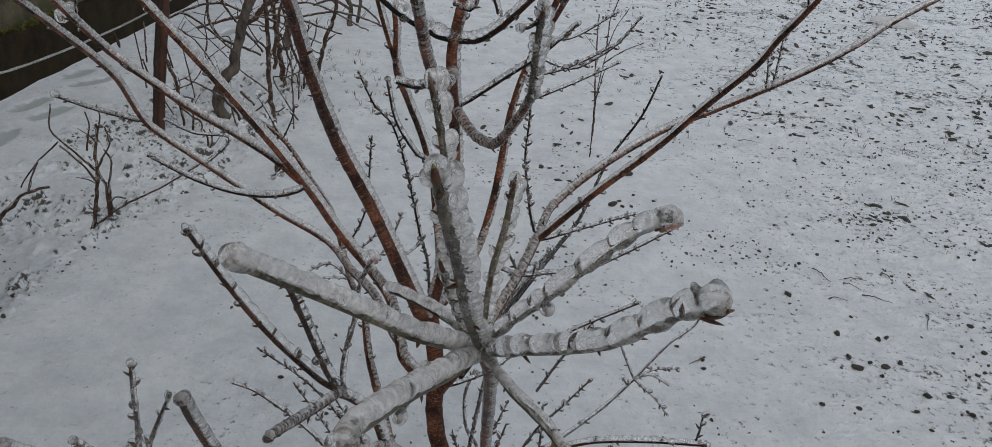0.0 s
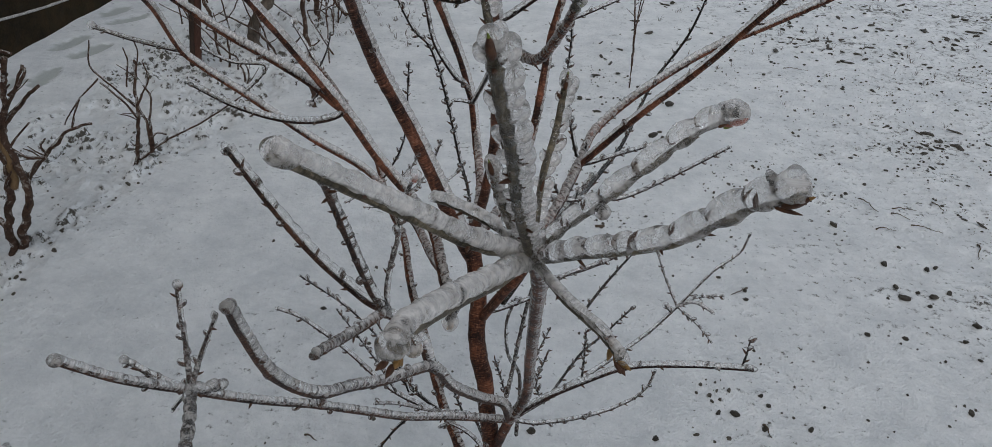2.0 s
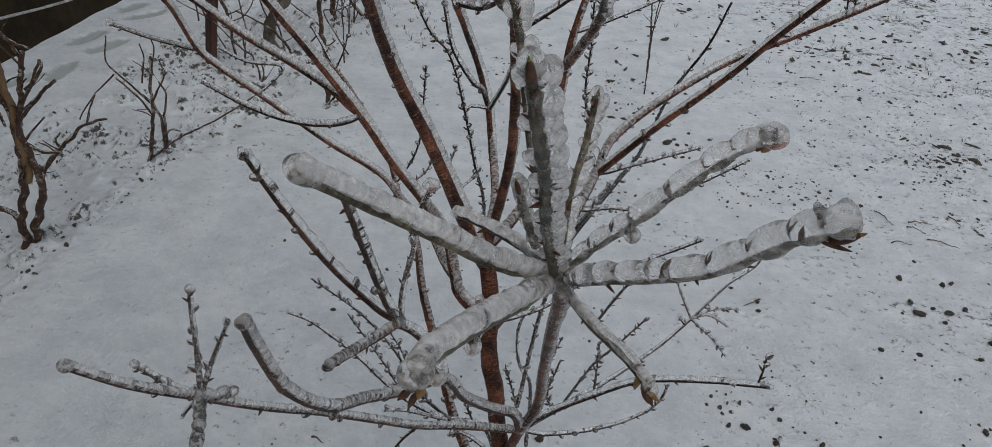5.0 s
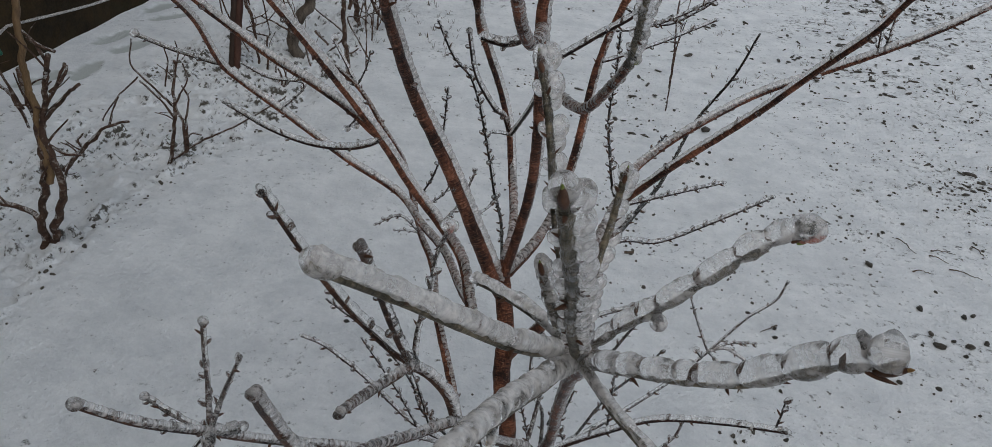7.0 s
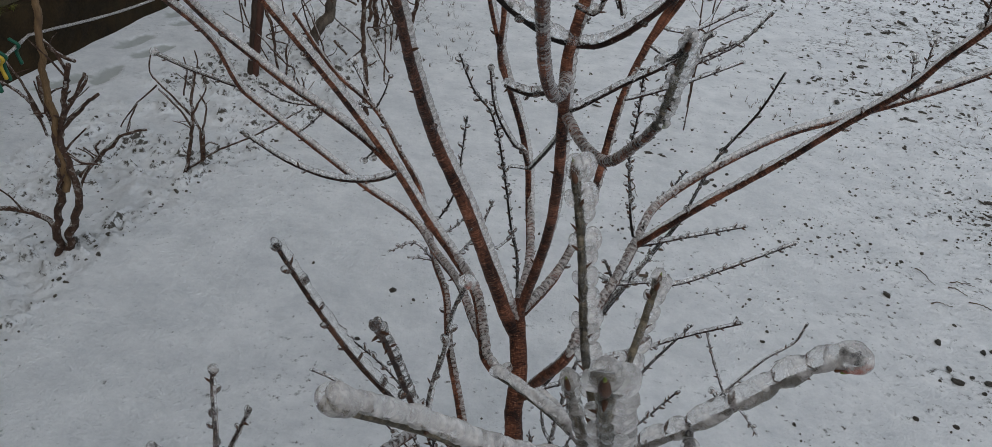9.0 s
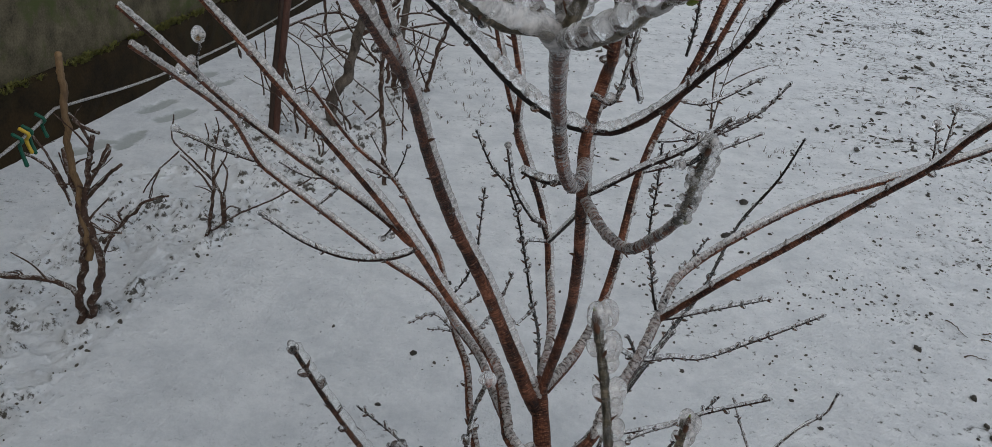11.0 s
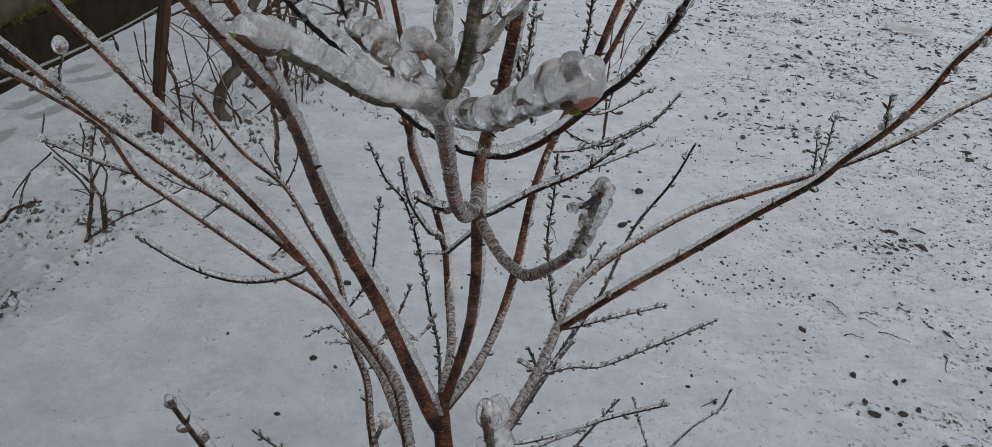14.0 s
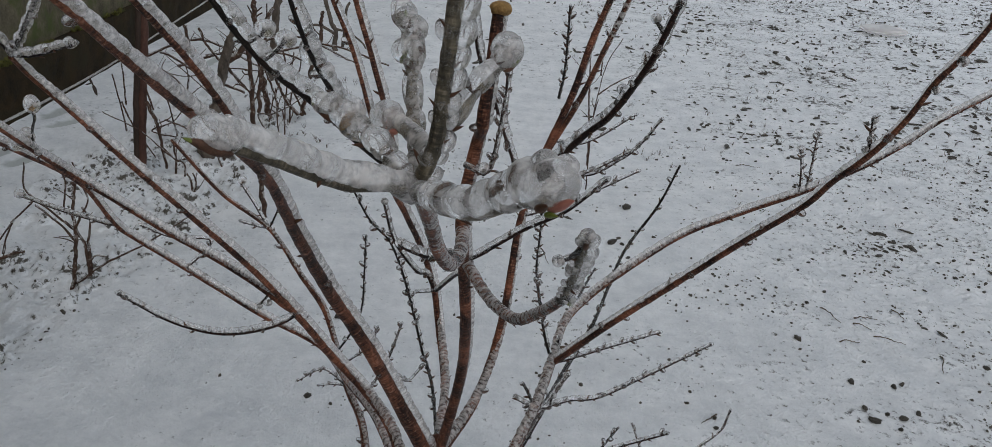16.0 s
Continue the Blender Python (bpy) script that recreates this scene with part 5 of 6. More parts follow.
twig([(-0.090, 1.020, 0.835), (-0.106, 1.125, 0.854), (-0.122, 1.169, 0.874), (-0.147, 1.182, 0.976), (-0.171, 1.166, 1.066), (-0.200, 1.179, 1.090), (-0.229, 1.192, 1.138)], 0.0030, 0.0020, "thin", 22)
twig([(-0.110, 1.214, 0.962), (-0.121, 1.200, 0.999), (-0.133, 1.158, 1.028), (-0.161, 1.141, 1.082), (-0.170, 1.101, 1.157)], 0.0034, 0.0026, "film", 7)
twig([(-0.110, 1.214, 0.962), (-0.080, 1.103, 1.052), (-0.063, 0.994, 1.124)], 0.0036, 0.0030, "sheath", 0)
twig([(-0.069, 0.781, 1.257), (-0.091, 0.816, 1.238), (-0.110, 0.836, 1.233), (-0.120, 0.847, 1.232)], 0.0040, 0.0036, "film", 4)
twig([(-0.110, 1.214, 0.962), (-0.123, 1.188, 0.976), (-0.136, 1.178, 0.980)], 0.0022, 0.0020, "film", 0)
twig([(-0.060, 0.849, 1.279), (-0.027, 0.848, 1.290), (0.004, 0.825, 1.321), (0.041, 0.809, 1.367), (0.056, 0.779, 1.395), (0.075, 0.757, 1.440), (0.082, 0.747, 1.465), (0.088, 0.742, 1.487)], 0.0056, 0.0036, "film", 10)
twig([(-0.060, 0.849, 1.279), (-0.097, 0.836, 1.299), (-0.127, 0.835, 1.317), (-0.185, 0.811, 1.379), (-0.215, 0.794, 1.411), (-0.236, 0.790, 1.437), (-0.250, 0.785, 1.461), (-0.264, 0.785, 1.483)], 0.0052, 0.0042, "lump", 8)
twig([(-0.163, 0.806, 1.380), (-0.165, 0.786, 1.397), (-0.174, 0.767, 1.426), (-0.178, 0.755, 1.447), (-0.184, 0.750, 1.471), (-0.187, 0.744, 1.493)], 0.0036, 0.0030, "lump", 7)
twig([(-0.059, 0.893, 1.190), (-0.003, 0.883, 1.236), (0.035, 0.851, 1.274), (0.068, 0.847, 1.308)], 0.0036, 0.0024, "film", 7)
twig([(0.011, 1.196, 1.102), (0.087, 1.174, 1.147), (0.162, 1.178, 1.188)], 0.0026, 0.0018, "film", 5)
twig([(0.035, 1.225, 1.180), (0.095, 1.207, 1.167), (0.144, 1.209, 1.194), (0.166, 1.209, 1.215), (0.191, 1.215, 1.250)], 0.0028, 0.0020, "film", 9)
twig([(0.030, 1.208, 1.148), (0.077, 1.204, 1.163), (0.118, 1.204, 1.184), (0.152, 1.204, 1.206)], 0.0024, 0.0018, "film", 6)
twig([(0.042, 1.227, 1.207), (0.089, 1.217, 1.210), (0.156, 1.218, 1.254)], 0.0022, 0.0016, "film", 5)
twig([(-0.059, 0.893, 1.190), (-0.033, 0.842, 1.178), (-0.009, 0.795, 1.186), (0.013, 0.727, 1.240), (0.021, 0.697, 1.268)], 0.0058, 0.0040, "ring", 3)
shoot([(0.021, 0.697, 1.268), (0.021, 0.658, 1.303), (0.021, 0.626, 1.339), (0.022, 0.610, 1.362)], 0.0034, 0.0028, 0.0050, "pearls", "bud")
twig([(-0.061, 0.859, 1.245), (-0.061, 0.809, 1.246), (-0.067, 0.768, 1.254), (-0.074, 0.719, 1.290), (-0.077, 0.666, 1.340), (-0.075, 0.574, 1.401), (-0.068, 0.459, 1.457)], 0.0060, 0.0042, "ring", 0)
twig([(-0.035, 0.963, 0.752), (-0.002, 0.995, 0.797), (0.045, 1.072, 0.838), (0.110, 1.224, 0.850), (0.147, 1.291, 0.872), (0.199, 1.389, 0.953), (0.249, 1.408, 1.034), (0.269, 1.384, 1.118)], 0.0055, 0.0022, "thin", 18)
twig([(-0.040, 0.958, 0.765), (0.000, 0.976, 0.826), (0.033, 1.020, 0.869), (0.060, 1.062, 0.884), (0.086, 1.088, 0.913)], 0.0045, 0.0030, "film", 6)
twig([(0.064, 1.111, 0.914), (0.133, 1.114, 0.942), (0.212, 1.118, 0.972)], 0.0032, 0.0020, "film", 9)
twig([(0.039, 1.033, 0.894), (0.090, 1.072, 0.883), (0.132, 1.091, 0.875), (0.193, 1.105, 0.902), (0.281, 1.101, 0.967)], 0.0036, 0.0020, "film", 16)
twig([(0.060, 1.117, 0.927), (0.048, 1.119, 0.974), (0.038, 1.187, 1.018), (0.039, 1.198, 1.085), (0.036, 1.198, 1.150)], 0.0028, 0.0018, "thin", 16)
twig([(0.039, 1.033, 0.894), (0.029, 1.052, 0.888), (0.015, 1.072, 0.882)], 0.0030, 0.0028, "film", 3)
twig([(0.039, 1.033, 0.894), (0.031, 1.058, 0.900), (0.024, 1.072, 0.905)], 0.0022, 0.0018, "thin", 2)
twig([(0.087, 1.189, 0.935), (0.113, 1.281, 0.917), (0.151, 1.375, 0.926)], 0.0026, 0.0016, "thin", 8)
twig([(-0.272, 1.331, 0.684), (-0.315, 1.344, 0.710), (-0.360, 1.325, 0.695)], 0.0026, 0.0016, "film", 7)
twig([(-0.272, 1.331, 0.684), (-0.295, 1.332, 0.687), (-0.321, 1.322, 0.690)], 0.0020, 0.0014, "film", 3)
twig([(-0.201, 1.126, 0.833), (-0.183, 1.214, 0.830), (-0.166, 1.258, 0.871)], 0.0022, 0.0016, "film", 8)
twig([(-0.169, 0.973, 1.017), (-0.139, 1.095, 0.883), (-0.119, 1.147, 0.875)], 0.0022, 0.0016, "film", 6)
twig([(-0.262, 1.311, 0.755), (-0.225, 1.308, 0.794), (-0.213, 1.313, 0.825)], 0.0020, 0.0014, "film", 6)
twig([(-0.017, 1.066, 1.265), (-0.024, 1.076, 1.284), (-0.023, 1.085, 1.324), (-0.022, 1.097, 1.368)], 0.0028, 0.0022, "film", 7)
twig([(0.047, 1.196, 1.277), (0.053, 1.204, 1.314), (0.054, 1.216, 1.361), (0.054, 1.221, 1.392)], 0.0022, 0.0018, "thin", 8)
twig([(-0.061, 0.826, 1.322), (-0.041, 0.815, 1.322), (-0.032, 0.826, 1.357), (-0.028, 0.834, 1.385), (-0.026, 0.842, 1.413)], 0.0024, 0.0018, "film", 8)
twig([(-0.042, 0.861, 1.394), (-0.032, 0.866, 1.358), (-0.015, 0.884, 1.306)], 0.0026, 0.0026, "film", 3)
twig([(-0.049, 0.862, 1.396), (-0.055, 0.875, 1.423), (-0.060, 0.879, 1.454), (-0.064, 0.889, 1.474)], 0.0032, 0.0028, "film", 2)
twig([(0.395, 1.201, 1.157), (0.393, 1.207, 1.191), (0.391, 1.220, 1.216)], 0.0022, 0.0018, "film", 5)
twig([(0.402, 1.198, 1.161), (0.409, 1.216, 1.208), (0.414, 1.232, 1.238)], 0.0022, 0.0016, "film", 6)
twig([(0.313, 0.875, 1.336), (0.311, 0.878, 1.355), (0.312, 0.882, 1.368)], 0.0020, 0.0016, "film", 3)
twig([(-0.524, 0.962, 1.359), (-0.508, 0.962, 1.383), (-0.489, 0.969, 1.420)], 0.0034, 0.0030, "lump", 2)
twig([(-0.524, 0.962, 1.359), (-0.491, 0.954, 1.366), (-0.454, 0.948, 1.379)], 0.0032, 0.0024, "lump", 3)
twig([(-0.524, 0.962, 1.359), (-0.530, 0.959, 1.375), (-0.543, 0.954, 1.389)], 0.0030, 0.0026, "lump", 2)
# lower right branches
twig([(-0.020, 0.930, 0.600), (0.012, 1.069, 0.723), (0.040, 1.089, 0.718), (0.104, 1.088, 0.749), (0.155, 1.080, 0.789), (0.223, 1.035, 0.863)], 0.0036, 0.0022, "film", 14)
twig([(0.092, 1.109, 0.625), (0.135, 1.162, 0.663), (0.194, 1.205, 0.726)], 0.0028, 0.0018, "thin", 7)
twig([(-0.012, 0.897, 0.585), (0.025, 0.949, 0.570), (0.118, 1.052, 0.558), (0.222, 1.165, 0.561), (0.275, 1.202, 0.599), (0.336, 1.233, 0.664), (0.379, 1.249, 0.697), (0.393, 1.263, 0.727)], 0.0046, 0.0020, "film", 10)
twig([(0.275, 1.202, 0.599), (0.257, 1.262, 0.622), (0.244, 1.320, 0.642)], 0.0024, 0.0016, "film", 5)
twig([(0.275, 1.202, 0.599), (0.308, 1.168, 0.589), (0.331, 1.138, 0.575)], 0.0022, 0.0014, "film", 5)
twig([(0.275, 1.202, 0.599), (0.311, 1.218, 0.612), (0.360, 1.227, 0.614)], 0.0022, 0.0016, "film", 5)
twig([(0.275, 1.202, 0.599), (0.305, 1.209, 0.607), (0.341, 1.202, 0.593)], 0.0024, 0.0022, "sheath", 3)
twig([(-0.012, 0.897, 0.585), (0.022, 0.898, 0.622), (0.089, 0.875, 0.693), (0.146, 0.867, 0.733), (0.226, 0.855, 0.755), (0.302, 0.836, 0.773)], 0.0048, 0.0036, "film", 7)
twig([(0.289, 0.840, 0.773), (0.294, 0.849, 0.787), (0.297, 0.857, 0.800)], 0.0016, 0.0014, "thin", 2)
twig([(-0.012, 0.897, 0.585), (0.035, 0.899, 0.583), (0.110, 0.907, 0.600), (0.171, 0.935, 0.611), (0.194, 0.947, 0.629), (0.204, 0.960, 0.649)], 0.0032, 0.0018, "film", 13)
twig([(0.000, 0.930, 0.520), (-0.002, 1.055, 0.535), (-0.025, 1.119, 0.527), (-0.032, 1.164, 0.562), (-0.018, 1.196, 0.594)], 0.0034, 0.0026, "film", 4)
twig([(0.040, 0.951, 0.572), (0.026, 0.981, 0.583), (0.043, 1.034, 0.612)], 0.0018, 0.0014, "thin", 6)
twig([(0.008, 1.002, 0.562), (0.021, 1.048, 0.578), (0.045, 1.101, 0.606)], 0.0018, 0.0013, "thin", 7)
twig([(-0.016, 0.964, 0.540), (-0.028, 0.999, 0.561), (-0.045, 1.043, 0.577)], 0.0018, 0.0013, "thin", 7)
twig([(0.052, 0.955, 0.597), (0.095, 1.020, 0.623), (0.134, 1.071, 0.626), (0.184, 1.130, 0.642)], 0.0022, 0.0013, "thin", 10)
twig([(0.088, 0.899, 0.675), (0.091, 0.932, 0.691), (0.092, 0.959, 0.716)], 0.0018, 0.0014, "thin", 6)
twig([(-0.058, 0.970, 0.727), (0.010, 0.997, 0.746), (0.056, 1.033, 0.764), (0.122, 1.067, 0.775)], 0.0034, 0.0018, "film", 9)
# lower left branches
twig([(-0.012, 0.897, 0.585), (-0.092, 0.835, 0.643), (-0.147, 0.794, 0.676), (-0.192, 0.735, 0.738), (-0.233, 0.669, 0.807), (-0.274, 0.602, 0.873), (-0.305, 0.543, 0.936), (-0.332, 0.482, 1.002), (-0.357, 0.453, 1.043)], 0.0052, 0.0032, "rime", 12)
twig([(-0.305, 0.543, 0.936), (-0.342, 0.549, 0.946), (-0.369, 0.555, 0.956)], 0.0028, 0.0026, "film", 4)
twig([(-0.305, 0.543, 0.936), (-0.321, 0.579, 0.962), (-0.331, 0.599, 0.983), (-0.337, 0.614, 1.001)], 0.0030, 0.0024, "film", 6)
twig([(-0.305, 0.543, 0.936), (-0.301, 0.569, 0.960), (-0.284, 0.574, 1.001)], 0.0028, 0.0018, "film", 4)
twig([(-0.305, 0.543, 0.936), (-0.292, 0.508, 0.933), (-0.280, 0.470, 0.935), (-0.267, 0.432, 0.939)], 0.0040, 0.0036, "lump", 3)
twig([(-0.305, 0.543, 0.936), (-0.311, 0.531, 0.933), (-0.314, 0.523, 0.930)], 0.0018, 0.0014, "thin", 1)
twig([(-0.305, 0.543, 0.936), (-0.293, 0.553, 0.930), (-0.284, 0.556, 0.934)], 0.0040, 0.0034, "lump", 2)
twig([(-0.012, 0.897, 0.585), (-0.023, 0.850, 0.662), (-0.048, 0.821, 0.694), (-0.079, 0.700, 0.824), (-0.090, 0.593, 0.944), (-0.119, 0.549, 0.965), (-0.139, 0.495, 1.003), (-0.149, 0.430, 1.054), (-0.161, 0.387, 1.108), (-0.159, 0.347, 1.174), (-0.153, 0.322, 1.211)], 0.0062, 0.0030, "rime", 10)
twig([(-0.090, 0.593, 0.944), (-0.097, 0.595, 0.972), (-0.115, 0.592, 0.997), (-0.130, 0.587, 1.010)], 0.0050, 0.0042, "rime", 0)
twig([(-0.130, 0.587, 1.010), (-0.151, 0.588, 1.025), (-0.194, 0.597, 1.060), (-0.231, 0.602, 1.106), (-0.267, 0.611, 1.154)], 0.0040, 0.0030, "lump2", 9)
twig([(-0.130, 0.587, 1.010), (-0.142, 0.588, 1.031), (-0.148, 0.527, 1.136), (-0.139, 0.454, 1.215)], 0.0032, 0.0026, "lump2", 9)
twig([(-0.130, 0.587, 1.010), (-0.129, 0.602, 1.043), (-0.124, 0.623, 1.068), (-0.123, 0.643, 1.092), (-0.116, 0.657, 1.110)], 0.0028, 0.0018, "film", 5)
twig([(-0.130, 0.587, 1.010), (-0.152, 0.552, 1.012), (-0.164, 0.482, 1.045)], 0.0042, 0.0036, "rime", 3)
twig([(-0.045, 0.920, 0.500), (-0.075, 0.970, 0.516), (-0.126, 0.962, 0.528), (-0.196, 0.951, 0.572), (-0.268, 0.934, 0.667), (-0.324, 0.914, 0.736), (-0.354, 0.905, 0.756)], 0.0036, 0.0020, "film", 16)
twig([(-0.196, 0.951, 0.572), (-0.226, 0.958, 0.626), (-0.289, 0.979, 0.705)], 0.0020, 0.0013, "thin", 8)
twig([(-0.126, 0.962, 0.528), (-0.193, 0.991, 0.562), (-0.219, 1.021, 0.594), (-0.288, 1.059, 0.643), (-0.378, 1.084, 0.688)], 0.0028, 0.0016, "thin", 16)
twig([(-0.178, 0.967, 0.559), (-0.204, 0.978, 0.638), (-0.230, 0.989, 0.677)], 0.0020, 0.0014, "thin", 6)
twig([(-0.126, 0.962, 0.528), (-0.134, 0.947, 0.542), (-0.188, 0.912, 0.585), (-0.216, 0.895, 0.598)], 0.0026, 0.0018, "film", 6)
twig([(-0.045, 0.920, 0.450), (-0.061, 0.948, 0.479), (-0.104, 0.946, 0.518), (-0.122, 0.935, 0.521)], 0.0030, 0.0022, "film", 4)
twig([(-0.147, 0.794, 0.676), (-0.171, 0.804, 0.637), (-0.194, 0.801, 0.595), (-0.202, 0.791, 0.561)], 0.0022, 0.0016, "thin", 4)
twig([(-0.143, 0.939, 0.568), (-0.171, 0.957, 0.581), (-0.201, 0.983, 0.608)], 0.0018, 0.0012, "thin", 5)
twig([(-0.085, 0.899, 0.594), (-0.101, 0.928, 0.604), (-0.113, 0.952, 0.606)], 0.0018, 0.0012, "thin", 4)
# the near whorl of ice-laden shoots
twig([(-0.012, 0.897, 0.585), (0.008, 0.857, 0.670), (0.008, 0.737, 0.840), (0.006, 0.564, 1.037), (0.003, 0.407, 1.184), (-0.003, 0.363, 1.227)], 0.0074, 0.0046, "ring", 0)
shoot([(-0.003, 0.363, 1.227), (-0.019, 0.352, 1.240), (-0.036, 0.334, 1.257), (-0.056, 0.315, 1.279), (-0.080, 0.302, 1.298), (-0.097, 0.286, 1.316), (-0.104, 0.2805, 1.323)], 0.0022, 0.0018, 0.0058, "smooth", "ice")
shoot([(-0.003, 0.363, 1.227), (0.017, 0.320, 1.262), (0.035, 0.298, 1.280), (0.053, 0.281, 1.297), (0.070, 0.264, 1.322), (0.083, 0.251, 1.337)], 0.0022, 0.0020, 0.0050, "beads", "dark")
shoot([(-0.003, 0.363, 1.227), (0.012, 0.360, 1.251), (0.028, 0.355, 1.270), (0.046, 0.354, 1.290), (0.064, 0.358, 1.306), (0.080, 0.359, 1.318)], 0.0022, 0.0018, 0.0048, "beads", "pink")
shoot([(-0.003, 0.363, 1.227), (-0.011, 0.308, 1.289), (-0.014, 0.273, 1.331), (-0.018, 0.254, 1.359), (-0.021, 0.243, 1.380)], 0.0030, 0.0024, 0.0042, "pearls", "bud")
shoot([(-0.003, 0.363, 1.227), (-0.030, 0.313, 1.242), (-0.049, 0.257, 1.264), (-0.053, 0.243, 1.266)], 0.0026, 0.0022, 0.0068, "smooth", "drip")
shoot([(-0.003, 0.363, 1.227), (0.016, 0.333, 1.225), (0.032, 0.310, 1.225), (0.041, 0.295, 1.223)], 0.0020, 0.0018, 0.0036, "smooth", "drip")
shoot([(-0.015, 0.362, 1.246), (-0.020, 0.360, 1.263), (-0.025, 0.355, 1.284)], 0.0022, 0.0020, 0.0038, "beads", "bud")
shoot([(-0.003, 0.363, 1.227), (-0.002, 0.355, 1.256), (0.000, 0.377, 1.270), (0.005, 0.394, 1.287), (0.008, 0.399, 1.313)], 0.0020, 0.0018, 0.0036, "pearls", "bud")
shoot([(-0.003, 0.363, 1.227), (-0.014, 0.352, 1.277), (-0.021, 0.355, 1.301), (-0.026, 0.363, 1.325), (-0.030, 0.370, 1.345), (-0.037, 0.381, 1.370)], 0.0022, 0.0018, 0.0040, "pearls", "bud")
shoot([(-0.003, 0.363, 1.227), (-0.023, 0.379, 1.237), (-0.050, 0.401, 1.237), (-0.061, 0.411, 1.234)], 0.0018, 0.0014, 0.0040, "smooth", "plain")
shoot([(-0.003, 0.363, 1.227), (-0.028, 0.398, 1.229), (-0.037, 0.408, 1.228)], 0.0016, 0.0012, 0.0030, "smooth", "plain")
# the upper whorl
shoot([(-0.068, 0.459, 1.457), (-0.060, 0.455, 1.477), (-0.057, 0.453, 1.502), (-0.054, 0.448, 1.528), (-0.052, 0.445, 1.545)], 0.0032, 0.0028, 0.0040, "side", "plain")
shoot([(-0.068, 0.459, 1.457), (-0.075, 0.450, 1.464), (-0.093, 0.441, 1.471), (-0.109, 0.420, 1.487), (-0.122, 0.408, 1.497)], 0.0016, 0.0016, 0.0062, "smooth", "bud")
shoot([(-0.068, 0.459, 1.457), (-0.045, 0.402, 1.479), (-0.031, 0.374, 1.497), (-0.025, 0.3645, 1.504)], 0.0018, 0.0018, 0.0054, "beads", "pink")
shoot([(-0.068, 0.459, 1.457), (-0.085, 0.485, 1.466), (-0.098, 0.498, 1.469), (-0.110, 0.507, 1.475)], 0.0018, 0.0016, 0.0052, "beads", "bud")
shoot([(-0.068, 0.459, 1.457), (-0.070, 0.487, 1.469), (-0.074, 0.506, 1.486), (-0.075, 0.518, 1.500), (-0.080, 0.529, 1.511)], 0.0018, 0.0016, 0.0044, "beads", "leaf")
shoot([(-0.065, 0.475, 1.469), (-0.075, 0.488, 1.473), (-0.082, 0.495, 1.475)], 0.0018, 0.0016, 0.0050, "smooth", "pink")
shoot([(-0.064, 0.454, 1.471), (-0.053, 0.462, 1.488), (-0.044, 0.473, 1.499), (-0.035, 0.482, 1.507)], 0.0022, 0.0018, 0.0038, "beads", "leaf")
# balls of ice on buds and spurs
pod((-0.622, 1.096, 1.211), 0.0103, None)
pod((-0.610, 1.100, 1.220), 0.0087, BUD_OCHRE, 1.3)
pod((-0.595, 1.091, 1.203), 0.0048, None)
pod((0.391, 1.220, 1.216), 0.0062, BUD)
pod((0.414, 1.232, 1.239), 0.0053, BUD)
pod((0.307, 0.874, 1.341), 0.0035, BUD_GREEN)
pod((0.313, 0.882, 1.367), 0.0035, BUD_GREEN)
pod((0.301, 0.896, 1.306), 0.0049, None)
pod((0.340, 0.846, 1.407), 0.0038, BUD)
pod((0.351, 0.838, 1.435), 0.0048, BUD)
pod((0.022, 0.603, 1.370), 0.0050, BUD)
pod((0.006, 0.605, 1.351), 0.0040, None)
pod((0.018, 0.629, 1.333), 0.0046, None)
pod((0.025, 0.680, 1.279), 0.0048, BUD_GREEN)
pod((0.027, 0.660, 1.306), 0.0041, BUD_GREEN)
pod((-0.115, 0.660, 1.114), 0.0083, BUD_PINK, 0.8)
pod((-0.170, 1.101, 1.157), 0.0049, BUD)
pod((-0.337, 0.615, 1.002), 0.0054, BUD)
pod((-0.357, 0.453, 1.043), 0.0062, BUD, 0.9)
pod((-0.369, 0.554, 0.957), 0.0046, None)
pod((-0.515, 1.595, 0.959), 0.0087, BUD)
pod((-0.871, 1.465, 0.966), 0.0091, None)
pod((-0.342, 1.096, 0.993), 0.0061, None, 0.8)
pod((-0.329, 1.098, 0.998), 0.0061, None, 0.8)
pod((0.047, 1.047, 0.899), 0.0052, BUD)
pod((0.064, 1.050, 0.905), 0.0052, None)
pod((0.015, 1.072, 0.882), 0.0045, BUD)
pod((0.075, 1.136, 0.942), 0.0046, BUD)
pod((0.057, 1.123, 0.937), 0.0046, None)
pod((0.253, 1.194, 0.606), 0.0068, BUD)
pod((0.259, 0.845, 0.764), 0.0050, BUD)
pod((-0.035, 0.483, 1.509), 0.0064, BUD)
pod((-0.075, 0.521, 1.506), 0.0060, BUD)
pod((-0.079, 0.517, 1.497), 0.0055, BUD_GREEN)
pod((-0.101, 0.500, 1.474), 0.0081, BUD_OCHRE, 0.9)
pod((-0.083, 0.495, 1.474), 0.0074, BUD_PINK)
pod((-0.179, 0.769, 1.430), 0.0076, None, 1.4)
pod((-0.168, 0.773, 1.415), 0.0068, None)
pod((-0.219, 0.796, 1.439), 0.0088, None, 0.8)
pod((-0.205, 0.803, 1.430), 0.0090, None, 0.8)
pod((0.076, 0.763, 1.470), 0.0041, BUD)
pod((0.087, 0.776, 1.452), 0.0043, BUD)
pod((0.064, 0.799, 1.406), 0.0046, BUD)
pod((-0.044, 0.816, 1.325), 0.0049, BUD)
pod((0.076, 0.259, 1.335), 0.0019, None)
pod((-0.038, 0.295, 1.234), 0.0039, BUD_OCHRE, 1.5)
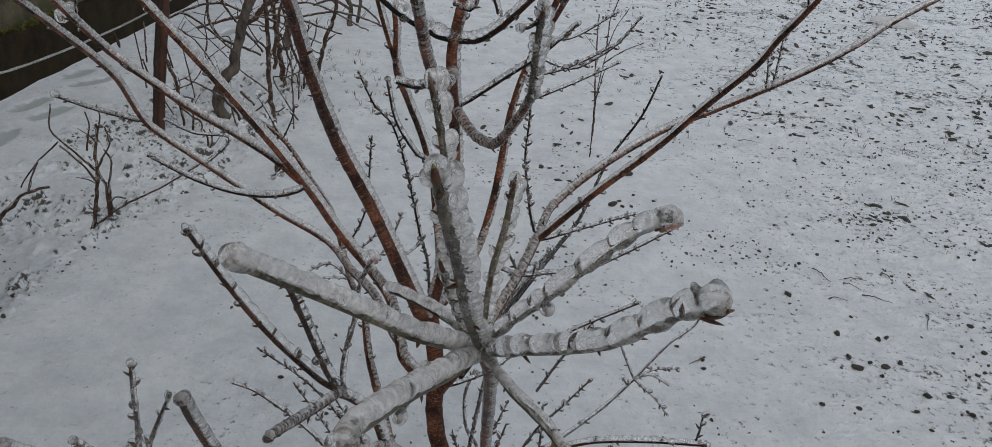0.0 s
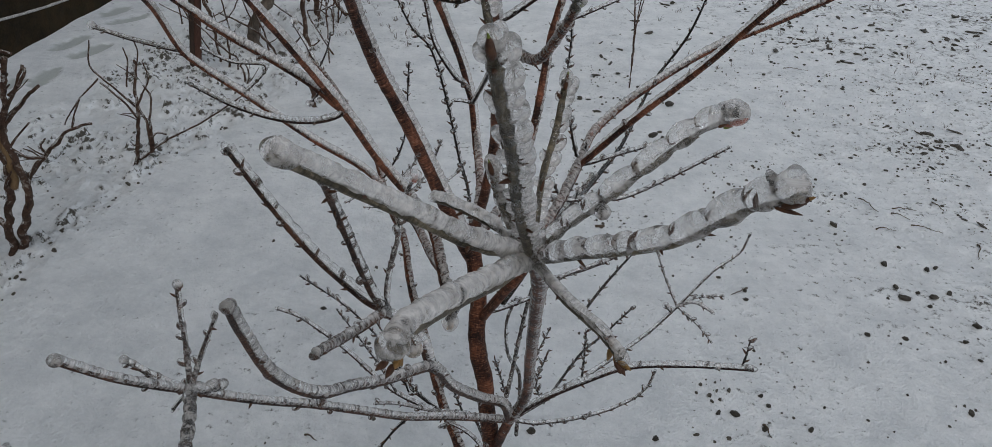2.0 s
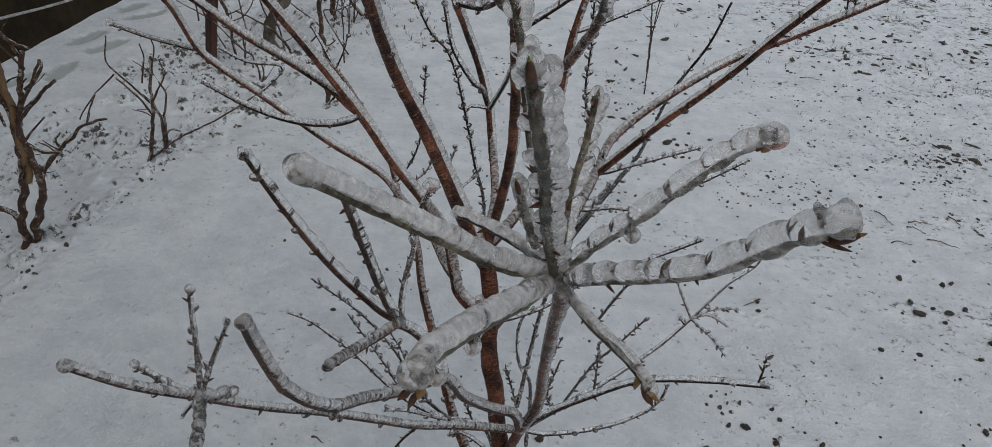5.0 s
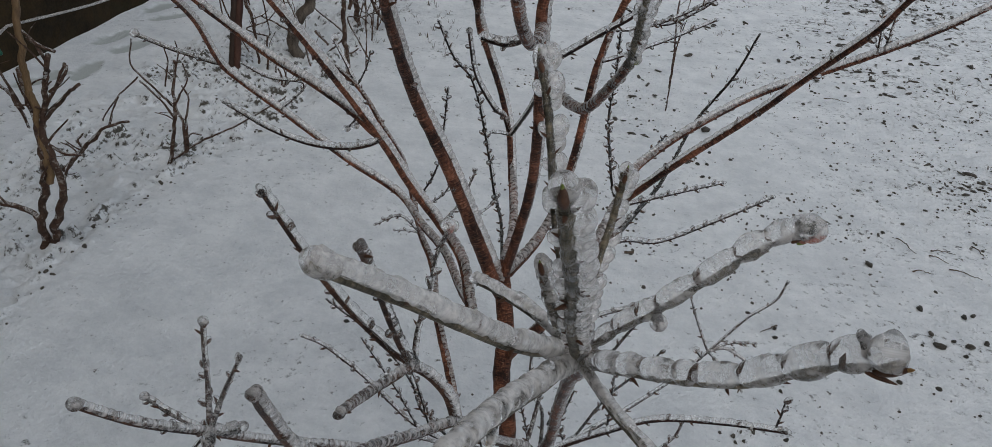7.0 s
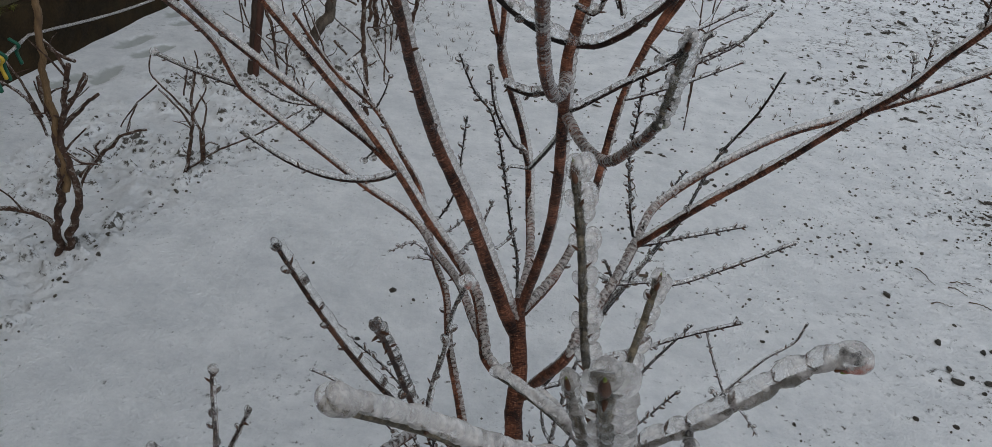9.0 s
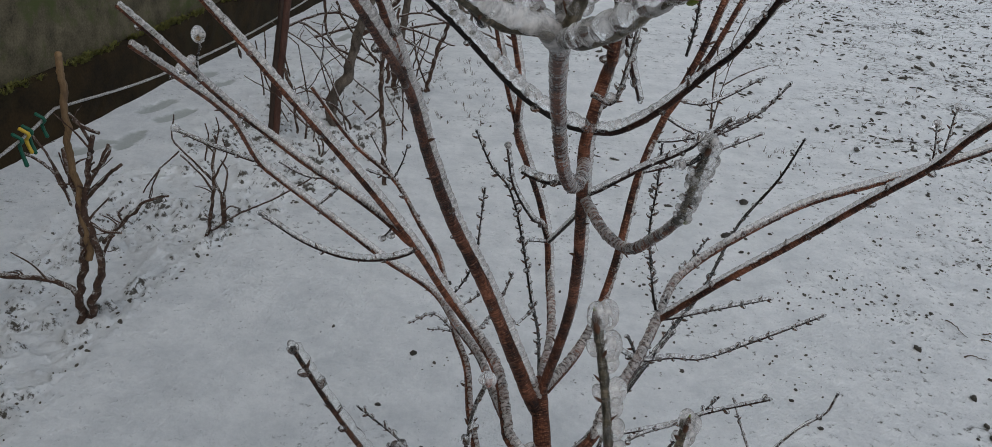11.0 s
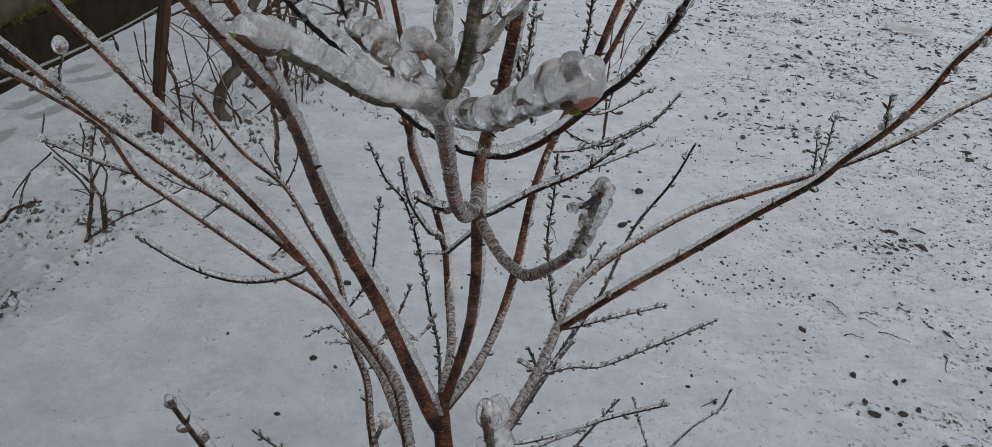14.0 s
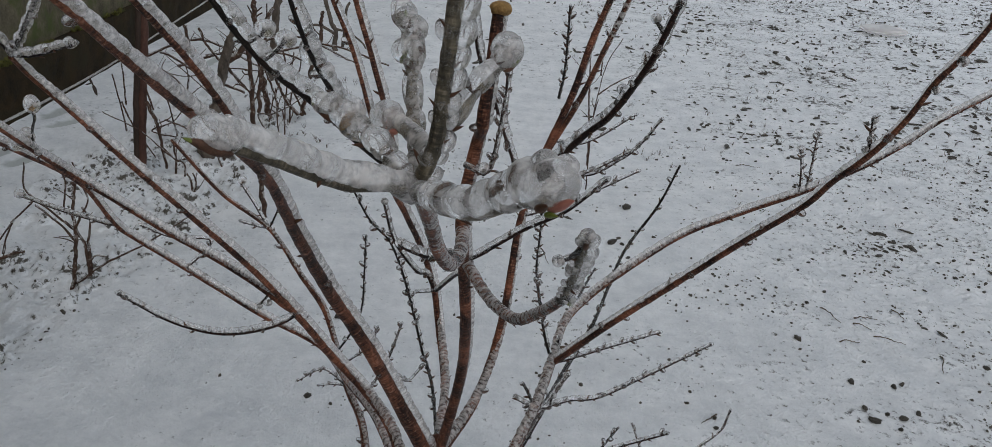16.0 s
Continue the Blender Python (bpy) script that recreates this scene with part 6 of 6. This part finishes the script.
pod((-0.047, 0.249, 1.256), 0.0040, BUD_OCHRE, 1.3)
pod((0.029, 0.343, 1.269), 0.0041, BUD)
pod((0.085, 0.355, 1.319), 0.0067, None, 0.9)
pod((-0.025, 0.367, 1.507), 0.0039, None)
pod((-0.020, 0.363, 1.508), 0.0034, None)
twig([(-0.601, 1.088, 1.209), (-0.612, 1.092, 1.208), (-0.622, 1.096, 1.211)], 0.0020, 0.0016, "thin", 1)
twig([(-0.602, 1.088, 1.210), (-0.606, 1.094, 1.213), (-0.610, 1.100, 1.220)], 0.0020, 0.0016, "thin", 1)
twig([(-0.600, 1.094, 1.204), (-0.598, 1.092, 1.203), (-0.595, 1.091, 1.203)], 0.0020, 0.0016, "thin", 1)
twig([(0.313, 0.876, 1.341), (0.310, 0.875, 1.340), (0.307, 0.874, 1.341)], 0.0020, 0.0016, "thin", 1)
twig([(0.340, 0.852, 1.409), (0.340, 0.849, 1.407), (0.340, 0.846, 1.407)], 0.0020, 0.0016, "thin", 1)
twig([(0.352, 0.845, 1.436), (0.351, 0.841, 1.435), (0.351, 0.838, 1.435)], 0.0020, 0.0016, "thin", 1)
twig([(0.022, 0.610, 1.362), (0.022, 0.606, 1.365), (0.022, 0.603, 1.370)], 0.0020, 0.0016, "thin", 1)
twig([(0.022, 0.614, 1.357), (0.014, 0.609, 1.352), (0.006, 0.605, 1.351)], 0.0020, 0.0016, "thin", 1)
twig([(0.021, 0.682, 1.281), (0.023, 0.681, 1.279), (0.025, 0.680, 1.279)], 0.0020, 0.0016, "thin", 1)
twig([(0.021, 0.658, 1.304), (0.024, 0.659, 1.304), (0.027, 0.660, 1.306)], 0.0020, 0.0016, "thin", 1)
twig([(-0.328, 1.108, 1.009), (-0.335, 1.102, 0.999), (-0.342, 1.096, 0.993)], 0.0020, 0.0016, "thin", 1)
twig([(-0.323, 1.108, 1.005), (-0.326, 1.103, 1.000), (-0.329, 1.098, 0.998)], 0.0020, 0.0016, "thin", 1)
twig([(0.060, 1.050, 0.889), (0.062, 1.050, 0.895), (0.064, 1.050, 0.905)], 0.0020, 0.0016, "thin", 1)
twig([(0.073, 1.142, 0.922), (0.074, 1.139, 0.930), (0.075, 1.136, 0.942)], 0.0020, 0.0016, "thin", 1)
twig([(0.058, 1.118, 0.938), (0.057, 1.120, 0.937), (0.057, 1.123, 0.937)], 0.0020, 0.0016, "thin", 1)
twig([(0.264, 1.194, 0.591), (0.259, 1.194, 0.597), (0.253, 1.194, 0.606)], 0.0020, 0.0016, "thin", 1)
twig([(-0.230, 0.791, 1.429), (-0.224, 0.794, 1.432), (-0.219, 0.796, 1.439)], 0.0020, 0.0016, "thin", 1)
twig([(-0.219, 0.793, 1.416), (-0.212, 0.798, 1.421), (-0.205, 0.803, 1.430)], 0.0020, 0.0016, "thin", 1)
twig([(0.082, 0.748, 1.462), (0.079, 0.755, 1.464), (0.076, 0.763, 1.470)], 0.0020, 0.0016, "thin", 1)
twig([(0.077, 0.754, 1.446), (0.082, 0.765, 1.447), (0.087, 0.776, 1.452)], 0.0020, 0.0016, "thin", 1)
twig([(0.058, 0.777, 1.399), (0.061, 0.788, 1.400), (0.064, 0.799, 1.406)], 0.0020, 0.0016, "thin", 1)
twig([(0.078, 0.256, 1.331), (0.077, 0.258, 1.333), (0.076, 0.259, 1.335)], 0.0020, 0.0016, "thin", 1)
twig([(-0.035, 0.299, 1.247), (-0.036, 0.297, 1.239), (-0.038, 0.295, 1.234)], 0.0020, 0.0016, "thin", 1)
twig([(-0.051, 0.251, 1.265), (-0.049, 0.250, 1.259), (-0.047, 0.249, 1.256)], 0.0020, 0.0016, "thin", 1)
twig([(0.029, 0.355, 1.270), (0.029, 0.349, 1.268), (0.029, 0.343, 1.269)], 0.0020, 0.0016, "thin", 1)
twig([(0.080, 0.359, 1.318), (0.083, 0.357, 1.318), (0.085, 0.355, 1.319)], 0.0020, 0.0016, "thin", 1)
twig([(-0.024, 0.365, 1.504), (-0.025, 0.366, 1.505), (-0.025, 0.367, 1.507)], 0.0020, 0.0016, "thin", 1)
cut = part("cut_end", blob("cut_end", 0.0098, 0.0092, 0.0065, seed=3, rough=0.10), BUD_OCHRE, tree, "ochre sawn end of a pruned branch")
cut.matrix_local = Matrix.Translation(np.array((-0.037, 0.851, 1.454)) - TREE_SHIFT)
twig([(-0.600, 1.092, 1.205), (-0.603, 1.100, 1.226), (-0.601, 1.107, 1.240), (-0.605, 1.112, 1.250)], 0.0020, 0.0014, "thin", 1)
pod((-0.605, 1.114, 1.256), 0.0098, BUD_OCHRE, 1.25)
